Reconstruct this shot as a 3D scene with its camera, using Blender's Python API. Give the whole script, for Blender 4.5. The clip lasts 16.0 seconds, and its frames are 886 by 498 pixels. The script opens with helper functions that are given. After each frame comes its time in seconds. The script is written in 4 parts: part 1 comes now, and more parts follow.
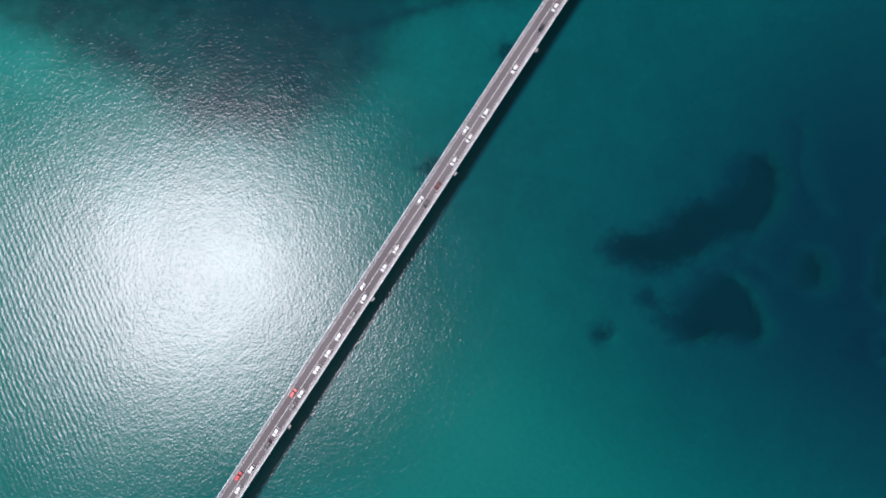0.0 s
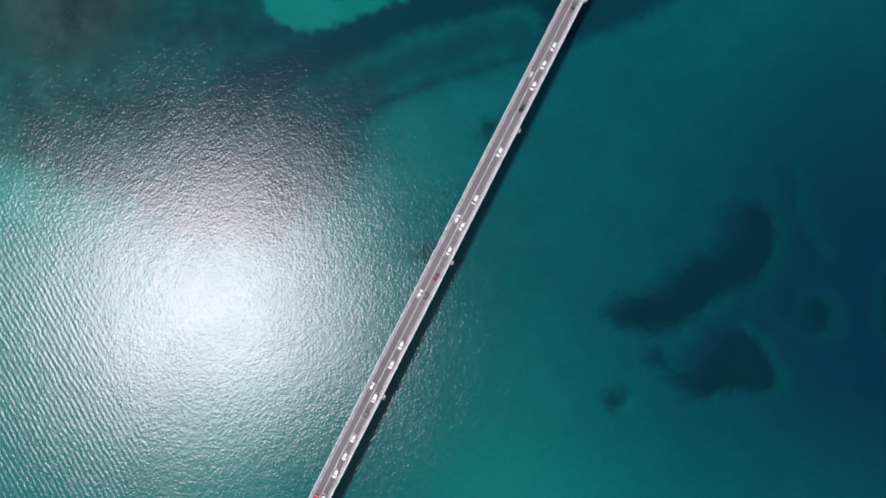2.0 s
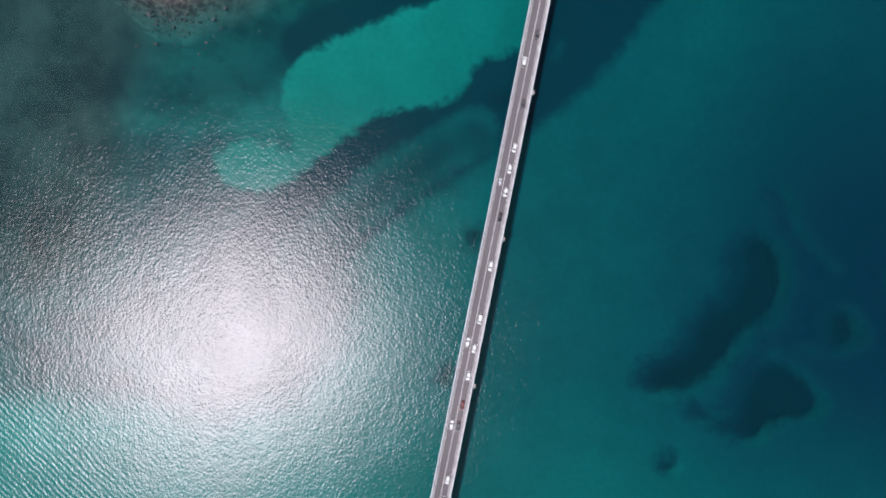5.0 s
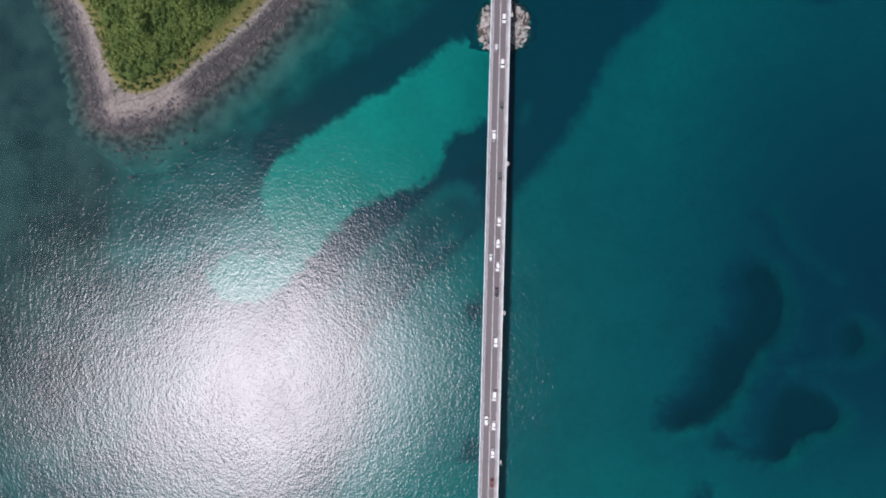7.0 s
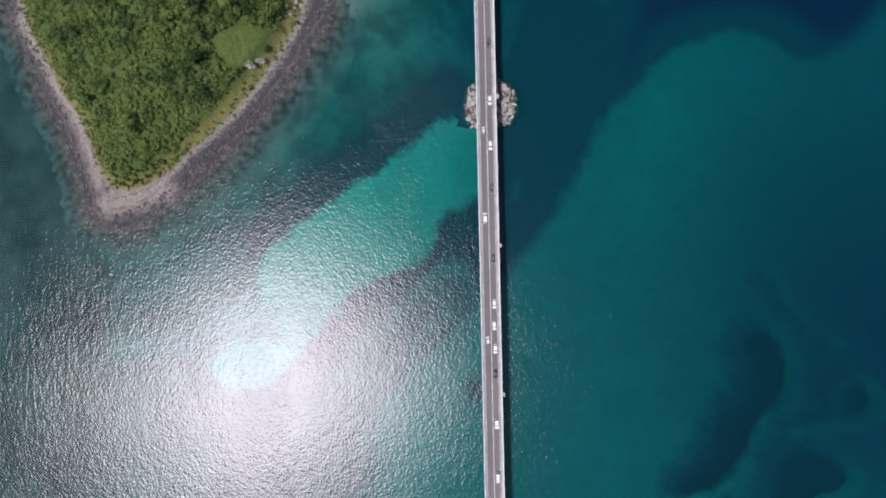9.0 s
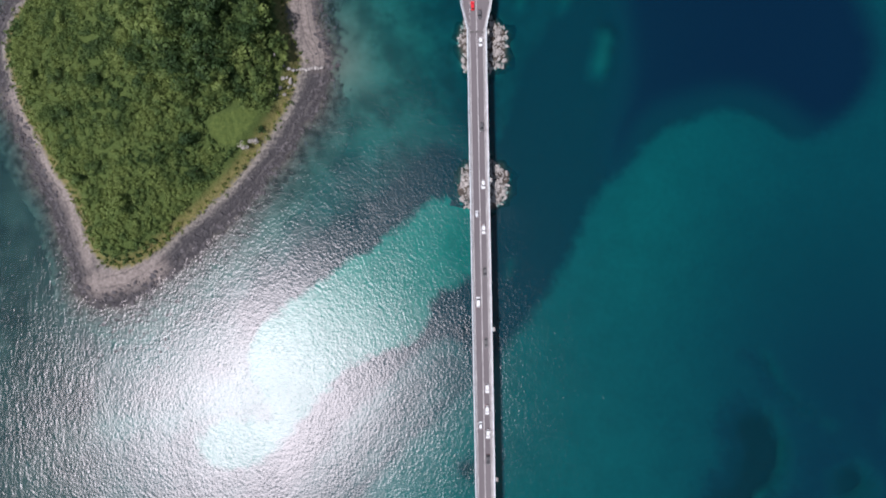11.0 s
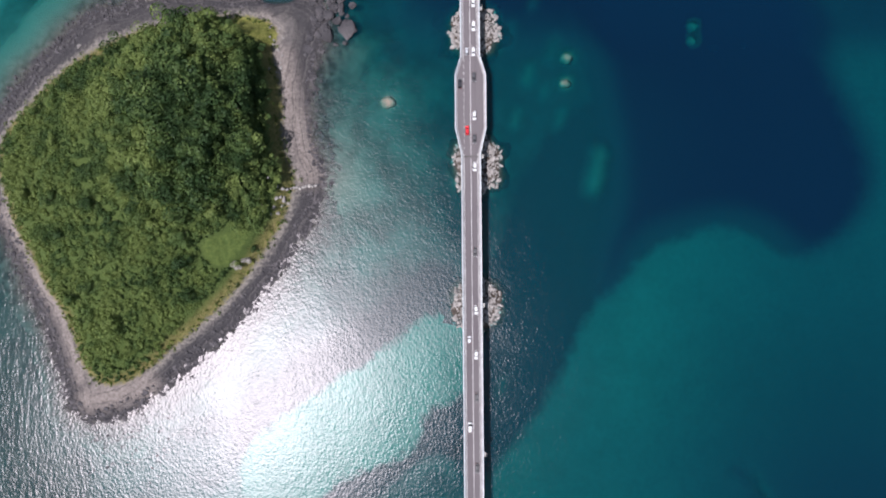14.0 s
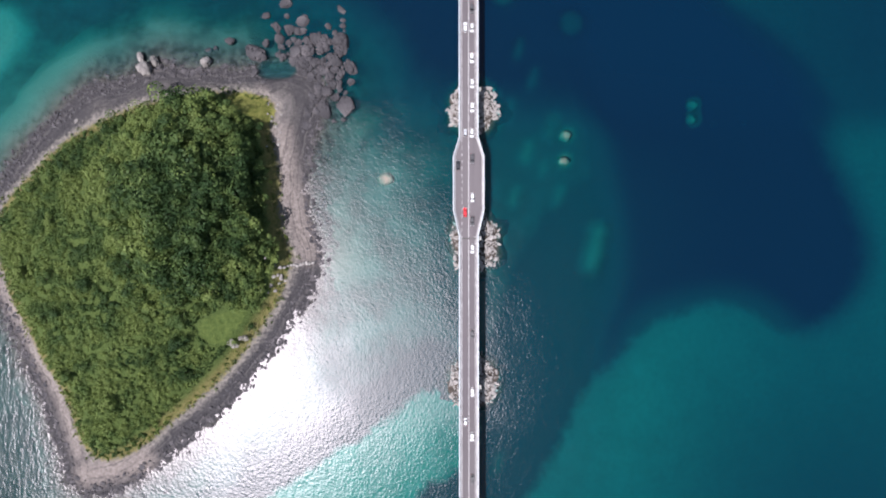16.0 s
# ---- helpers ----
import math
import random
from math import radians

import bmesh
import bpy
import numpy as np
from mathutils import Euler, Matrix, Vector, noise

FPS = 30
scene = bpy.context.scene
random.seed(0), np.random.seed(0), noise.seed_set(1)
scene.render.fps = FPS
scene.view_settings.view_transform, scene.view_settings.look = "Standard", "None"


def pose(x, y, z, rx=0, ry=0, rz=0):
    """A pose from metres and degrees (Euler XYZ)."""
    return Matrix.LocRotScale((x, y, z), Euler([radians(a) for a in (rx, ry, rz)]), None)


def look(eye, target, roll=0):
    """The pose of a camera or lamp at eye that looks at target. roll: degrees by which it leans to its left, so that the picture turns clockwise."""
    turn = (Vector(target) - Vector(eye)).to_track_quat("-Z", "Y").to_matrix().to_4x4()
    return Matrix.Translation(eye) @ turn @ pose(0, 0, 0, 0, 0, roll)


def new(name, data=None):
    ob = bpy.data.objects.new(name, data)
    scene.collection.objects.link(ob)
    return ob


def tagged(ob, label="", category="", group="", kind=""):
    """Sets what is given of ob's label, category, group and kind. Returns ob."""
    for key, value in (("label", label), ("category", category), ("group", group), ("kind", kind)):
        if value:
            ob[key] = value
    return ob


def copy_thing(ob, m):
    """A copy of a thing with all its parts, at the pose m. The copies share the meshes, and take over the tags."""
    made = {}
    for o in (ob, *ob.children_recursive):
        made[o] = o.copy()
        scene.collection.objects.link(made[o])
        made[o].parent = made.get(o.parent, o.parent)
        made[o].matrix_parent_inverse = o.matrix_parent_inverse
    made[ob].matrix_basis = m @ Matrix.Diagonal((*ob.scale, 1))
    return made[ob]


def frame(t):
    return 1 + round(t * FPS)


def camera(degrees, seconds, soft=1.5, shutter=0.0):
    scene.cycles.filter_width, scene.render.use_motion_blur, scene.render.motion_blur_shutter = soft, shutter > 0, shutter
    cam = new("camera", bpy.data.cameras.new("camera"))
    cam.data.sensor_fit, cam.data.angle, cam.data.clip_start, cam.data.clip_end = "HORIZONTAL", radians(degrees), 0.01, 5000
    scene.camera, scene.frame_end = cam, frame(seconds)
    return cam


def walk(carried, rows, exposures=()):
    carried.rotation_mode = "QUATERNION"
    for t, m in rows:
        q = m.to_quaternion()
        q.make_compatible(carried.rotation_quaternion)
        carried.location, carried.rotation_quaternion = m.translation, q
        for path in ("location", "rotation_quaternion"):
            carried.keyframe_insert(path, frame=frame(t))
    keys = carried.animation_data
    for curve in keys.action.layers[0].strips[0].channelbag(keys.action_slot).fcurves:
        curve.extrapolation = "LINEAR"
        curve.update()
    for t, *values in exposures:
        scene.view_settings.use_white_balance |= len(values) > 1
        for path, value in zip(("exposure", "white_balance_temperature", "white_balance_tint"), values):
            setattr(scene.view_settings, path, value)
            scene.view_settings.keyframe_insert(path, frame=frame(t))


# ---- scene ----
cam = camera(74.0, 16.0, soft=2.0)
# seconds, eye in metres, then the three turns of pose(); the picture looks straight down
PATH = [
    (0.0, 20.04, -265.61, 287.41, 1.19, -0.71, 33.19),
    (0.5, 14.86, -256.17, 287.48, 1.45, -0.62, 32.22),
    (1.0, 9.85, -246.80, 287.69, 1.28, -0.49, 30.44),
    (1.5, 4.99, -237.32, 288.07, 1.11, -0.35, 28.80),
    (2.0, 0.26, -227.63, 288.47, 1.11, -0.18, 26.99),
    (2.5, -4.10, -217.77, 288.65, 0.87, -0.16, 24.94),
    (3.0, -8.15, -207.62, 288.39, 0.74, -0.13, 22.92),
    (3.5, -11.90, -197.30, 288.02, 0.50, 0.04, 20.41),
    (4.0, -15.31, -186.84, 287.89, 0.28, 0.01, 17.79),
    (4.5, -18.57, -176.33, 287.69, 0.05, 0.05, 14.73),
    (5.0, -21.70, -165.84, 287.39, -0.17, 0.01, 11.38),
    (7.5, -21.38, -116.30, 288.55, -0.28, 0.71, 0.16),
    (8, -19.50, -106.11, 288.62, -0.36, 0.88, -0.66),
    (8.5, -17.64, -95.85, 288.50, -0.38, 1.09, -1.00),
    (9, -15.86, -85.61, 288.31, -0.50, 1.20, -1.25),
    (11.5, -14.75, -41.59, 287.53, 0.52, 0.40, -0.89),
    (12.0, -14.24, -31.31, 287.69, 0.43, 0.33, -0.77),
    (12.5, -13.75, -20.97, 287.87, 0.28, 0.27, -0.78),
    (13.0, -13.32, -10.59, 288.05, 0.15, 0.22, -0.67),
    (13.5, -12.86, -0.26, 288.03, 0.01, 0.24, -0.60),
    (14.0, -12.36, 10.09, 287.92, -0.11, 0.24, -0.52),
    (14.5, -11.84, 20.46, 287.82, -0.26, 0.24, -0.37),
    (15.0, -11.37, 30.89, 287.68, -0.39, 0.27, -0.26),
    (15.5, -10.99, 41.29, 287.48, -0.58, 0.28, -0.15),
    (16.0, -10.68, 51.66, 287.27, -0.79, 0.28, -0.07),
]
walk(cam, [(t, pose(*p)) for t, *p in PATH], exposures=((0.0, 0.10), (5.0, 0.12), (9.0, 0.16), (12.5, 0.28), (14.0, 0.36), (16.0, 0.60)))

# ---- world, sun, exposure ----
SUN_ZENITH = radians(21.3)
SUN_AWAY = Vector((-0.80 * math.sin(SUN_ZENITH), -0.60 * math.sin(SUN_ZENITH), math.cos(SUN_ZENITH)))
sky_world = bpy.data.worlds.new("sky")
scene.world = sky_world
sky_world.use_nodes = True
sky_tree = sky_world.node_tree
sky_node = sky_tree.nodes.new("ShaderNodeTexSky")
sky_node.sky_type = "NISHITA"
sky_node.sun_disc = False
sky_node.sun_elevation = radians(68.7)
sky_node.sun_rotation = math.atan2(-0.80, -0.60)
sky_node.air_density, sky_node.dust_density = 1.2, 1.5
sky_tree.links.new(sky_node.outputs[0], sky_tree.nodes["Background"].inputs[0])
sky_tree.nodes["Background"].inputs[1].default_value = 0.075

sun_data = bpy.data.lights.new("sun", "SUN")
sun_data.energy, sun_data.angle, sun_data.color = 5.0, radians(0.53), (1.0, 0.955, 1.02)
sun = new("sun", sun_data)
sun.matrix_world = look(SUN_AWAY * 900, (0, 0, 0))


# ---- materials ----
class Mat:
    """A node material with short ways to add and join nodes."""

    def __init__(self, name):
        self.mat = bpy.data.materials.new(name)
        self.mat.use_nodes = True
        self.tree = self.mat.node_tree
        self.tree.nodes.clear()
        self.out = self.tree.nodes.new("ShaderNodeOutputMaterial")

    def node(self, kind, ins=None, **attrs):
        n = self.tree.nodes.new("ShaderNode" + kind)
        for key, value in attrs.items():
            setattr(n, key, value)
        for key, value in (ins or {}).items():
            self.put(n.inputs[key], value)
        return n

    def put(self, socket, value):
        if isinstance(value, bpy.types.NodeSocket):
            self.tree.links.new(value, socket)
        elif isinstance(value, tuple) and len(value) == 3 and socket.type == "RGBA":
            socket.default_value = (*value, 1)
        else:
            socket.default_value = value

    def where(self):
        return self.node("NewGeometry").outputs["Position"]

    def noise(self, scale, detail=4.0, rough=0.55, where=None, stretch=None):
        p = where or self.where()
        if stretch:
            p = self.node("Mapping", {"Vector": p, "Rotation": (0, 0, stretch[0]), "Scale": (stretch[1], stretch[2], 1.0)}).outputs[0]
        n = self.node("TexNoise", {"Vector": p, "Scale": scale, "Detail": detail, "Roughness": rough})
        return n.outputs["Fac"]

    def math(self, op, a, b=0.0, c=0.0):
        n = self.node("Math", {0: a, 1: b, 2: c}, operation=op)
        return n.outputs[0]

    def fit(self, v, a, b, c=0.0, d=1.0, smooth=True):
        n = self.node("MapRange", {"Value": v, "From Min": a, "From Max": b, "To Min": c, "To Max": d})
        n.interpolation_type = "SMOOTHSTEP" if smooth else "LINEAR"
        return n.outputs["Result"]

    def mix(self, f, a, b, blend="MIX"):
        n = self.node("Mix", data_type="RGBA", blend_type=blend)
        self.put(n.inputs[0], f), self.put(n.inputs[6], a), self.put(n.inputs[7], b)
        return n.outputs[2]

    def attr(self, name):
        return self.node("Attribute", attribute_name=name).outputs["Fac"]

    def bump(self, height, distance=1.0, strength=1.0):
        return self.node("Bump", {"Height": height, "Distance": distance, "Strength": strength}).outputs[0]

    def surface(self, color, rough=0.7, metal=0.0, normal=None, spec=0.5, coat=0.0):
        n = self.node("BsdfPrincipled", {"Base Color": color, "Roughness": rough, "Metallic": metal, "Specular IOR Level": spec, "Coat Weight": coat})
        if normal is not None:
            self.put(n.inputs["Normal"], normal)
        self.tree.links.new(n.outputs[0], self.out.inputs[0])
        return self.mat


def mottled(name, low, high, scale, rough=0.75, grain=None, bump=0.02, spec=0.4):
    """Two colours blended by coarse and fine noise, with fine relief."""
    m = Mat(name)
    coarse, fine = m.noise(scale, 5), m.noise(grain or scale * 9, 3)
    both = m.math("ADD", m.math("MULTIPLY", coarse, 0.65), m.math("MULTIPLY", fine, 0.35))
    color = m.mix(m.fit(both, 0.36, 0.64), low, high)
    return m.surface(color, rough, 0.0, m.bump(fine, bump), spec)


def water_material():
    m = Mat("sea_water")
    depth = m.attr("depth")
    tint = m.node("CombineXYZ", {i: m.math("EXPONENT", m.math("MULTIPLY", depth, -k)) for i, k in enumerate((0.36, 0.035, 0.033))}).outputs[0]
    murk = m.math("SUBTRACT", 1.0, m.math("EXPONENT", m.math("MULTIPLY", depth, -0.075)))
    # waves: short wind ripples, crossing chop and lines of swell running in from the south-west
    ripple = m.noise(0.92, 1.8, 0.55, stretch=(0.5, 1.0, 0.75))
    chop = m.noise(0.34, 2.0, 0.5, stretch=(-0.4, 1.0, 0.7))
    gust = m.noise(0.045, 3.0, 0.6, stretch=(0.3, 1.0, 0.5))
    turned = m.node("Mapping", {"Vector": m.where(), "Rotation": (0, 0, -0.99)}).outputs[0]
    swell = m.node("TexWave", {"Vector": turned, "Scale": 0.125, "Distortion": 4.0, "Detail": 2.0, "Detail Scale": 0.5}, wave_type="BANDS", bands_direction="X").outputs["Fac"]
    sets = m.attr("swell")
    streaks = m.noise(0.42, 2.2, 0.6, stretch=(0.28, 1.0, 0.26))
    height = m.math("ADD", m.math("MULTIPLY", ripple, 0.132), m.math("MULTIPLY", chop, 0.092))
    height = m.math("MULTIPLY", height, m.fit(gust, 0.3, 0.7, 0.82, 1.16))
    height = m.math("ADD", height, m.math("MULTIPLY", m.math("MULTIPLY", swell, sets), 0.034))
    height = m.math("ADD", height, m.math("MULTIPLY", m.math("MULTIPLY", streaks, m.attr("streak")), 0.17))
    height = m.math("MULTIPLY", height, m.fit(m.attr("rough"), 0.28, 0.38, 0.95, 0.9, False))
    normal = m.bump(height, 1.0)
    # wavelets too small to see: their faces lean four ways, more steeply where the wind is stronger
    lean = m.math("MULTIPLY", m.math("POWER", m.attr("rough"), 2.0), 0.66)
    faces = []
    for way in ((1.0, 0.0, 0.0), (-1.0, 0.0, 0.0), (0.0, 1.0, 0.0), (0.0, -1.0, 0.0)):
        tilt = m.node("VectorMath", {0: way, 3: lean}, operation="SCALE").outputs[0]
        face = m.node("VectorMath", {0: normal, 1: tilt}, operation="ADD").outputs[0]
        face = m.node("VectorMath", {0: face}, operation="NORMALIZE").outputs[0]
        faces.append(m.node("BsdfGlossy", {"Color": (0.94, 0.885, 0.91), "Roughness": m.math("MULTIPLY", m.attr("rough"), 0.80), "Normal": face}, distribution="BECKMANN").outputs[0])
    pair_x = m.node("MixShader", {0: 0.5, 1: faces[0], 2: faces[1]}).outputs[0]
    pair_y = m.node("MixShader", {0: 0.5, 1: faces[2], 2: faces[3]}).outputs[0]
    gloss = m.node("MixShader", {0: 0.5, 1: pair_x, 2: pair_y})
    clear = m.node("BsdfTransparent", {"Color": tint})
    scatter = m.node("BsdfDiffuse", {"Color": m.mix(m.fit(depth, 13.0, 23.0), (0.0002, 0.030, 0.046), (0.0002, 0.0112, 0.029))})
    body = m.node("MixShader", {0: murk, 1: clear.outputs[0], 2: scatter.outputs[0]})
    fres = m.node("Fresnel", {"IOR": 1.333})
    both = m.node("MixShader", {0: fres.outputs[0], 1: body.outputs[0], 2: gloss.outputs[0]})
    m.tree.links.new(both.outputs[0], m.out.inputs[0])
    return m.mat


def seabed_material():
    m = Mat("seabed")
    wobble = m.math("MULTIPLY", m.math("SUBTRACT", m.noise(0.12, 6, 0.65), 0.5), 16.0)
    soft = m.math("MULTIPLY", m.math("SUBTRACT", m.noise(0.05, 4, 0.6), 0.5), 26.0)
    sand = m.fit(m.math("ADD", m.attr("sand"), m.math("MULTIPLY", wobble, 0.9)), -3.0, 2.6)
    weed = m.fit(m.math("ADD", m.attr("weed"), m.math("MULTIPLY", wobble, m.fit(m.attr("thin"), 0.0, 1.0, 0.6, 0.35))), -4.0, 5.0)
    weed = m.math("MULTIPLY", weed, m.fit(m.attr("thin"), 0.0, 1.0, 1.0, 0.40))
    haze = m.fit(m.math("ADD", m.attr("mid"), soft), -14.0, 14.0)
    blob = m.fit(m.math("ADD", m.attr("patch"), m.math("MULTIPLY", wobble, 0.85)), -8.0, 3.5)
    reef = m.fit(m.math("ADD", m.attr("reef"), soft), -12.0, 16.0)
    deep = m.fit(m.math("ADD", m.attr("deep"), m.math("MULTIPLY", wobble, 0.5)), -3.0, 5.0)
    shoal = m.fit(m.math("ADD", m.attr("shoal"), soft), -26.0, 26.0)
    flat = m.fit(m.math("ADD", m.attr("flat"), soft), -14.0, 16.0)
    blotch, fine = m.noise(0.045, 5, 0.6), m.noise(0.5, 4, 0.65)
    base = m.mix(m.fit(blotch, 0.3, 0.7), (0.31, 0.335, 0.275), (0.39, 0.41, 0.34))
    reefs = m.mix(m.fit(m.noise(0.045, 5, 0.6), 0.34, 0.66), (0.050, 0.056, 0.049), (0.138, 0.142, 0.120))
    base = m.mix(m.attr("sparse"), base, (0.054, 0.078, 0.058))
    color = m.mix(reef, base, reefs)
    color = m.mix(flat, color, m.mix(m.fit(m.noise(0.03, 6, 0.65), 0.35, 0.65), (0.022, 0.024, 0.024), (0.062, 0.060, 0.055)))
    color = m.mix(shoal, color, (0.29, 0.315, 0.255))
    spots = m.fit(m.math("ADD", m.attr("pale"), m.math("MULTIPLY", wobble, 0.5)), -5.0, 5.0, 0.0, 0.75)
    color = m.mix(haze, color, m.mix(m.fit(m.noise(0.035, 4), 0.4, 0.66), (0.075, 0.09, 0.075), (0.13, 0.15, 0.125)))
    color = m.mix(weed, color, m.mix(fine, (0.016, 0.023, 0.026), (0.042, 0.050, 0.050)))
    color = m.mix(deep, color, (0.020, 0.026, 0.036))
    color = m.mix(spots, color, (0.22, 0.25, 0.21))
    color = m.mix(blob, color, (0.003, 0.006, 0.008))
    color = m.mix(sand, color, m.mix(m.fit(blotch, 0.3, 0.7), (0.41, 0.48, 0.36), (0.50, 0.57, 0.43)))
    color = m.mix(m.fit(fine, 0.3, 0.75, 0.0, 0.2), color, (0.03, 0.04, 0.035))
    return m.surface(color, 0.95, 0.0, m.bump(fine, 0.25), 0.1)


def island_material():
    m = Mat("island_ground")
    inland, shore, lawn = m.attr("inland"), m.attr("shore"), m.attr("lawn")
    big, fine, grit = m.noise(0.09, 5, 0.6), m.noise(0.7, 4, 0.7), m.noise(3.0, 3, 0.7)
    edge = m.math("ADD", inland, m.math("MULTIPLY", m.math("SUBTRACT", fine, 0.5), 7.0))
    wet = m.math("ADD", shore, m.math("MULTIPLY", m.math("SUBTRACT", big, 0.5), 12.0))
    pebble = m.mix(fine, (0.021, 0.020, 0.022), (0.070, 0.065, 0.068))
    dry = m.mix(m.fit(fine, 0.3, 0.7), (0.072, 0.066, 0.064), (0.165, 0.146, 0.135))
    rubble = m.mix(m.fit(wet, 6.0, 20.0), pebble, m.mix(m.fit(big, 0.35, 0.65), (0.055, 0.051, 0.053), dry))
    rubble = m.mix(m.fit(edge, -5.5, -1.5), rubble, m.mix(m.fit(fine, 0.3, 0.7), (0.12, 0.108, 0.098), (0.24, 0.215, 0.19)))
    bleached = m.mix(m.fit(fine, 0.3, 0.7), (0.155, 0.130, 0.119), (0.285, 0.243, 0.220))
    rubble = m.mix(m.fit(m.attr("pale"), -4.0, 6.0, 0.0, 0.85), rubble, bleached)
    sub = m.mix(m.fit(m.noise(0.25, 5, 0.7), 0.38, 0.62), (0.022, 0.022, 0.021), (0.085, 0.080, 0.072))
    sub = m.mix(m.fit(shore, -20.0, -6.0), m.mix(m.fit(m.noise(0.045, 5, 0.6), 0.34, 0.66), (0.050, 0.056, 0.049), (0.138, 0.142, 0.120)), sub)
    sub = m.mix(m.fit(m.attr("bank"), -10.0, 10.0, 0.0, 0.8), sub, (0.15, 0.17, 0.14))
    along = m.node("CombineXYZ", {0: m.math("MULTIPLY", shore, 0.55), 1: m.math("MULTIPLY", big, 3.0)}).outputs[0]
    strand = m.noise(1.0, 4, 0.6, where=along)
    rubble = m.mix(m.fit(strand, 0.52, 0.68, 0.0, 0.5), rubble, (0.13, 0.117, 0.112))
    rubble = m.mix(m.fit(strand, 0.48, 0.34, 0.0, 0.5), rubble, (0.030, 0.028, 0.030))
    ground = m.mix(m.fit(wet, -1.5, 1.5), sub, rubble)
    dryveg = m.mix(m.fit(fine, 0.3, 0.7), (0.075, 0.085, 0.020), (0.17, 0.14, 0.06))
    ground = m.mix(m.fit(edge, -2.2, 0.5), ground, dryveg)
    green = m.mix(fine, (0.034, 0.055, 0.015), (0.075, 0.105, 0.026))
    ground = m.mix(m.fit(edge, 2.0, 6.0), ground, green)
    grass = m.mix(m.fit(fine, 0.3, 0.7), (0.046, 0.072, 0.017), (0.084, 0.112, 0.028))
    ground = m.mix(m.fit(m.math("ADD", lawn, m.math("MULTIPLY", m.math("SUBTRACT", fine, 0.5), 2.0)), -0.6, 0.8), ground, grass)
    straw = m.mix(m.fit(fine, 0.3, 0.7), (0.105, 0.120, 0.024), (0.215, 0.205, 0.060))
    ground = m.mix(m.fit(m.math("ADD", m.attr("dry"), m.math("MULTIPLY", m.math("SUBTRACT", fine, 0.5), 4.0)), -1.5, 1.0), ground, straw)
    relief = m.math("ADD", m.math("MULTIPLY", fine, 0.8), m.math("MULTIPLY", grit, 0.3))
    return m.surface(ground, 0.9, 0.0, m.bump(relief, 0.8), 0.2)


def foliage_material(name, dark, mid, light):
    m = Mat(name)
    geo = m.node("NewGeometry")
    per_tree = m.node("ObjectInfo").outputs["Random"]
    leaf = geo.outputs["Random Per Island"]
    region = m.noise(0.034, 4, 0.62)
    tone = m.math("ADD", m.math("MULTIPLY", per_tree, 0.34), m.math("MULTIPLY", leaf, 0.14))
    tone = m.math("ADD", tone, m.math("MULTIPLY", m.fit(region, 0.36, 0.64), 0.72))
    clump = m.noise(0.13, 3, 0.6)
    tone = m.math("ADD", tone, m.fit(clump, 0.34, 0.66, -0.30, 0.30))
    # leaf colour darkens eastwards, standing in for the shaded slope away from the sun
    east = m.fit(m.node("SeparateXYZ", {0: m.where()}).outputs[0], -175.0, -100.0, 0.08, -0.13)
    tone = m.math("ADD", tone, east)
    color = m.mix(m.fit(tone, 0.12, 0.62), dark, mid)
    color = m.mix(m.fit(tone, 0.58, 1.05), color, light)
    diffuse = m.node("BsdfPrincipled", {"Base Color": color, "Roughness": 0.6, "Specular IOR Level": 0.15})
    through_leaf = m.node("BsdfTranslucent", {"Color": m.mix(0.5, color, (0.10, 0.16, 0.02))})
    both = m.node("MixShader", {0: 0.22, 1: diffuse.outputs[0], 2: through_leaf.outputs[0]})
    m.tree.links.new(both.outputs[0], m.out.inputs[0])
    return m.mat


def rock_material(name, low, high, scale=0.9, wet=False):
    m = Mat(name)
    per = m.node("ObjectInfo").outputs["Random"]
    p = m.node("TexCoord").outputs["Object"]
    a, b = m.noise(scale, 5, 0.65, where=p), m.noise(scale * 6, 3, 0.7, where=p)
    color = m.mix(m.fit(a, 0.3, 0.7), low, high)
    color = m.mix(m.fit(b, 0.45, 0.75, 0.0, 0.5), color, tuple(0.45 * x for x in low))
    color = m.mix(m.fit(per, 0.0, 1.0, 0.0, 0.45), color, tuple(0.6 * x for x in low))
    return m.surface(color, 0.55 if wet else 0.85, 0.0, m.bump(b, 0.06), 0.35)


def asphalt_material():
    m = Mat("asphalt")
    patch = m.noise(0.06, 4, 0.6, stretch=(0.0, 1.0, 0.25))
    track = m.noise(0.9, 3, 0.6, stretch=(0.0, 1.0, 0.02))
    grit = m.noise(9.0, 2, 0.6)
    color = m.mix(m.fit(patch, 0.35, 0.65), (0.094, 0.080, 0.086), (0.122, 0.106, 0.111))
    color = m.mix(m.fit(track, 0.42, 0.68, 0.0, 0.45), color, (0.085, 0.077, 0.081))
    color = m.mix(m.fit(grit, 0.3, 0.8, 0.0, 0.3), color, (0.19, 0.175, 0.175))
    return m.surface(color, 0.88, 0.0, m.bump(grit, 0.01), 0.25)


def paint_material(name, color, coat=0.6, rough=0.3, metal=0.0):
    m = Mat(name)
    dust = m.noise(2.2, 3)
    c = m.mix(m.fit(dust, 0.4, 0.8, 0.0, 0.12), color, tuple(0.75 * x + 0.05 for x in color))
    return m.surface(c, rough, metal, None, 0.5, coat)


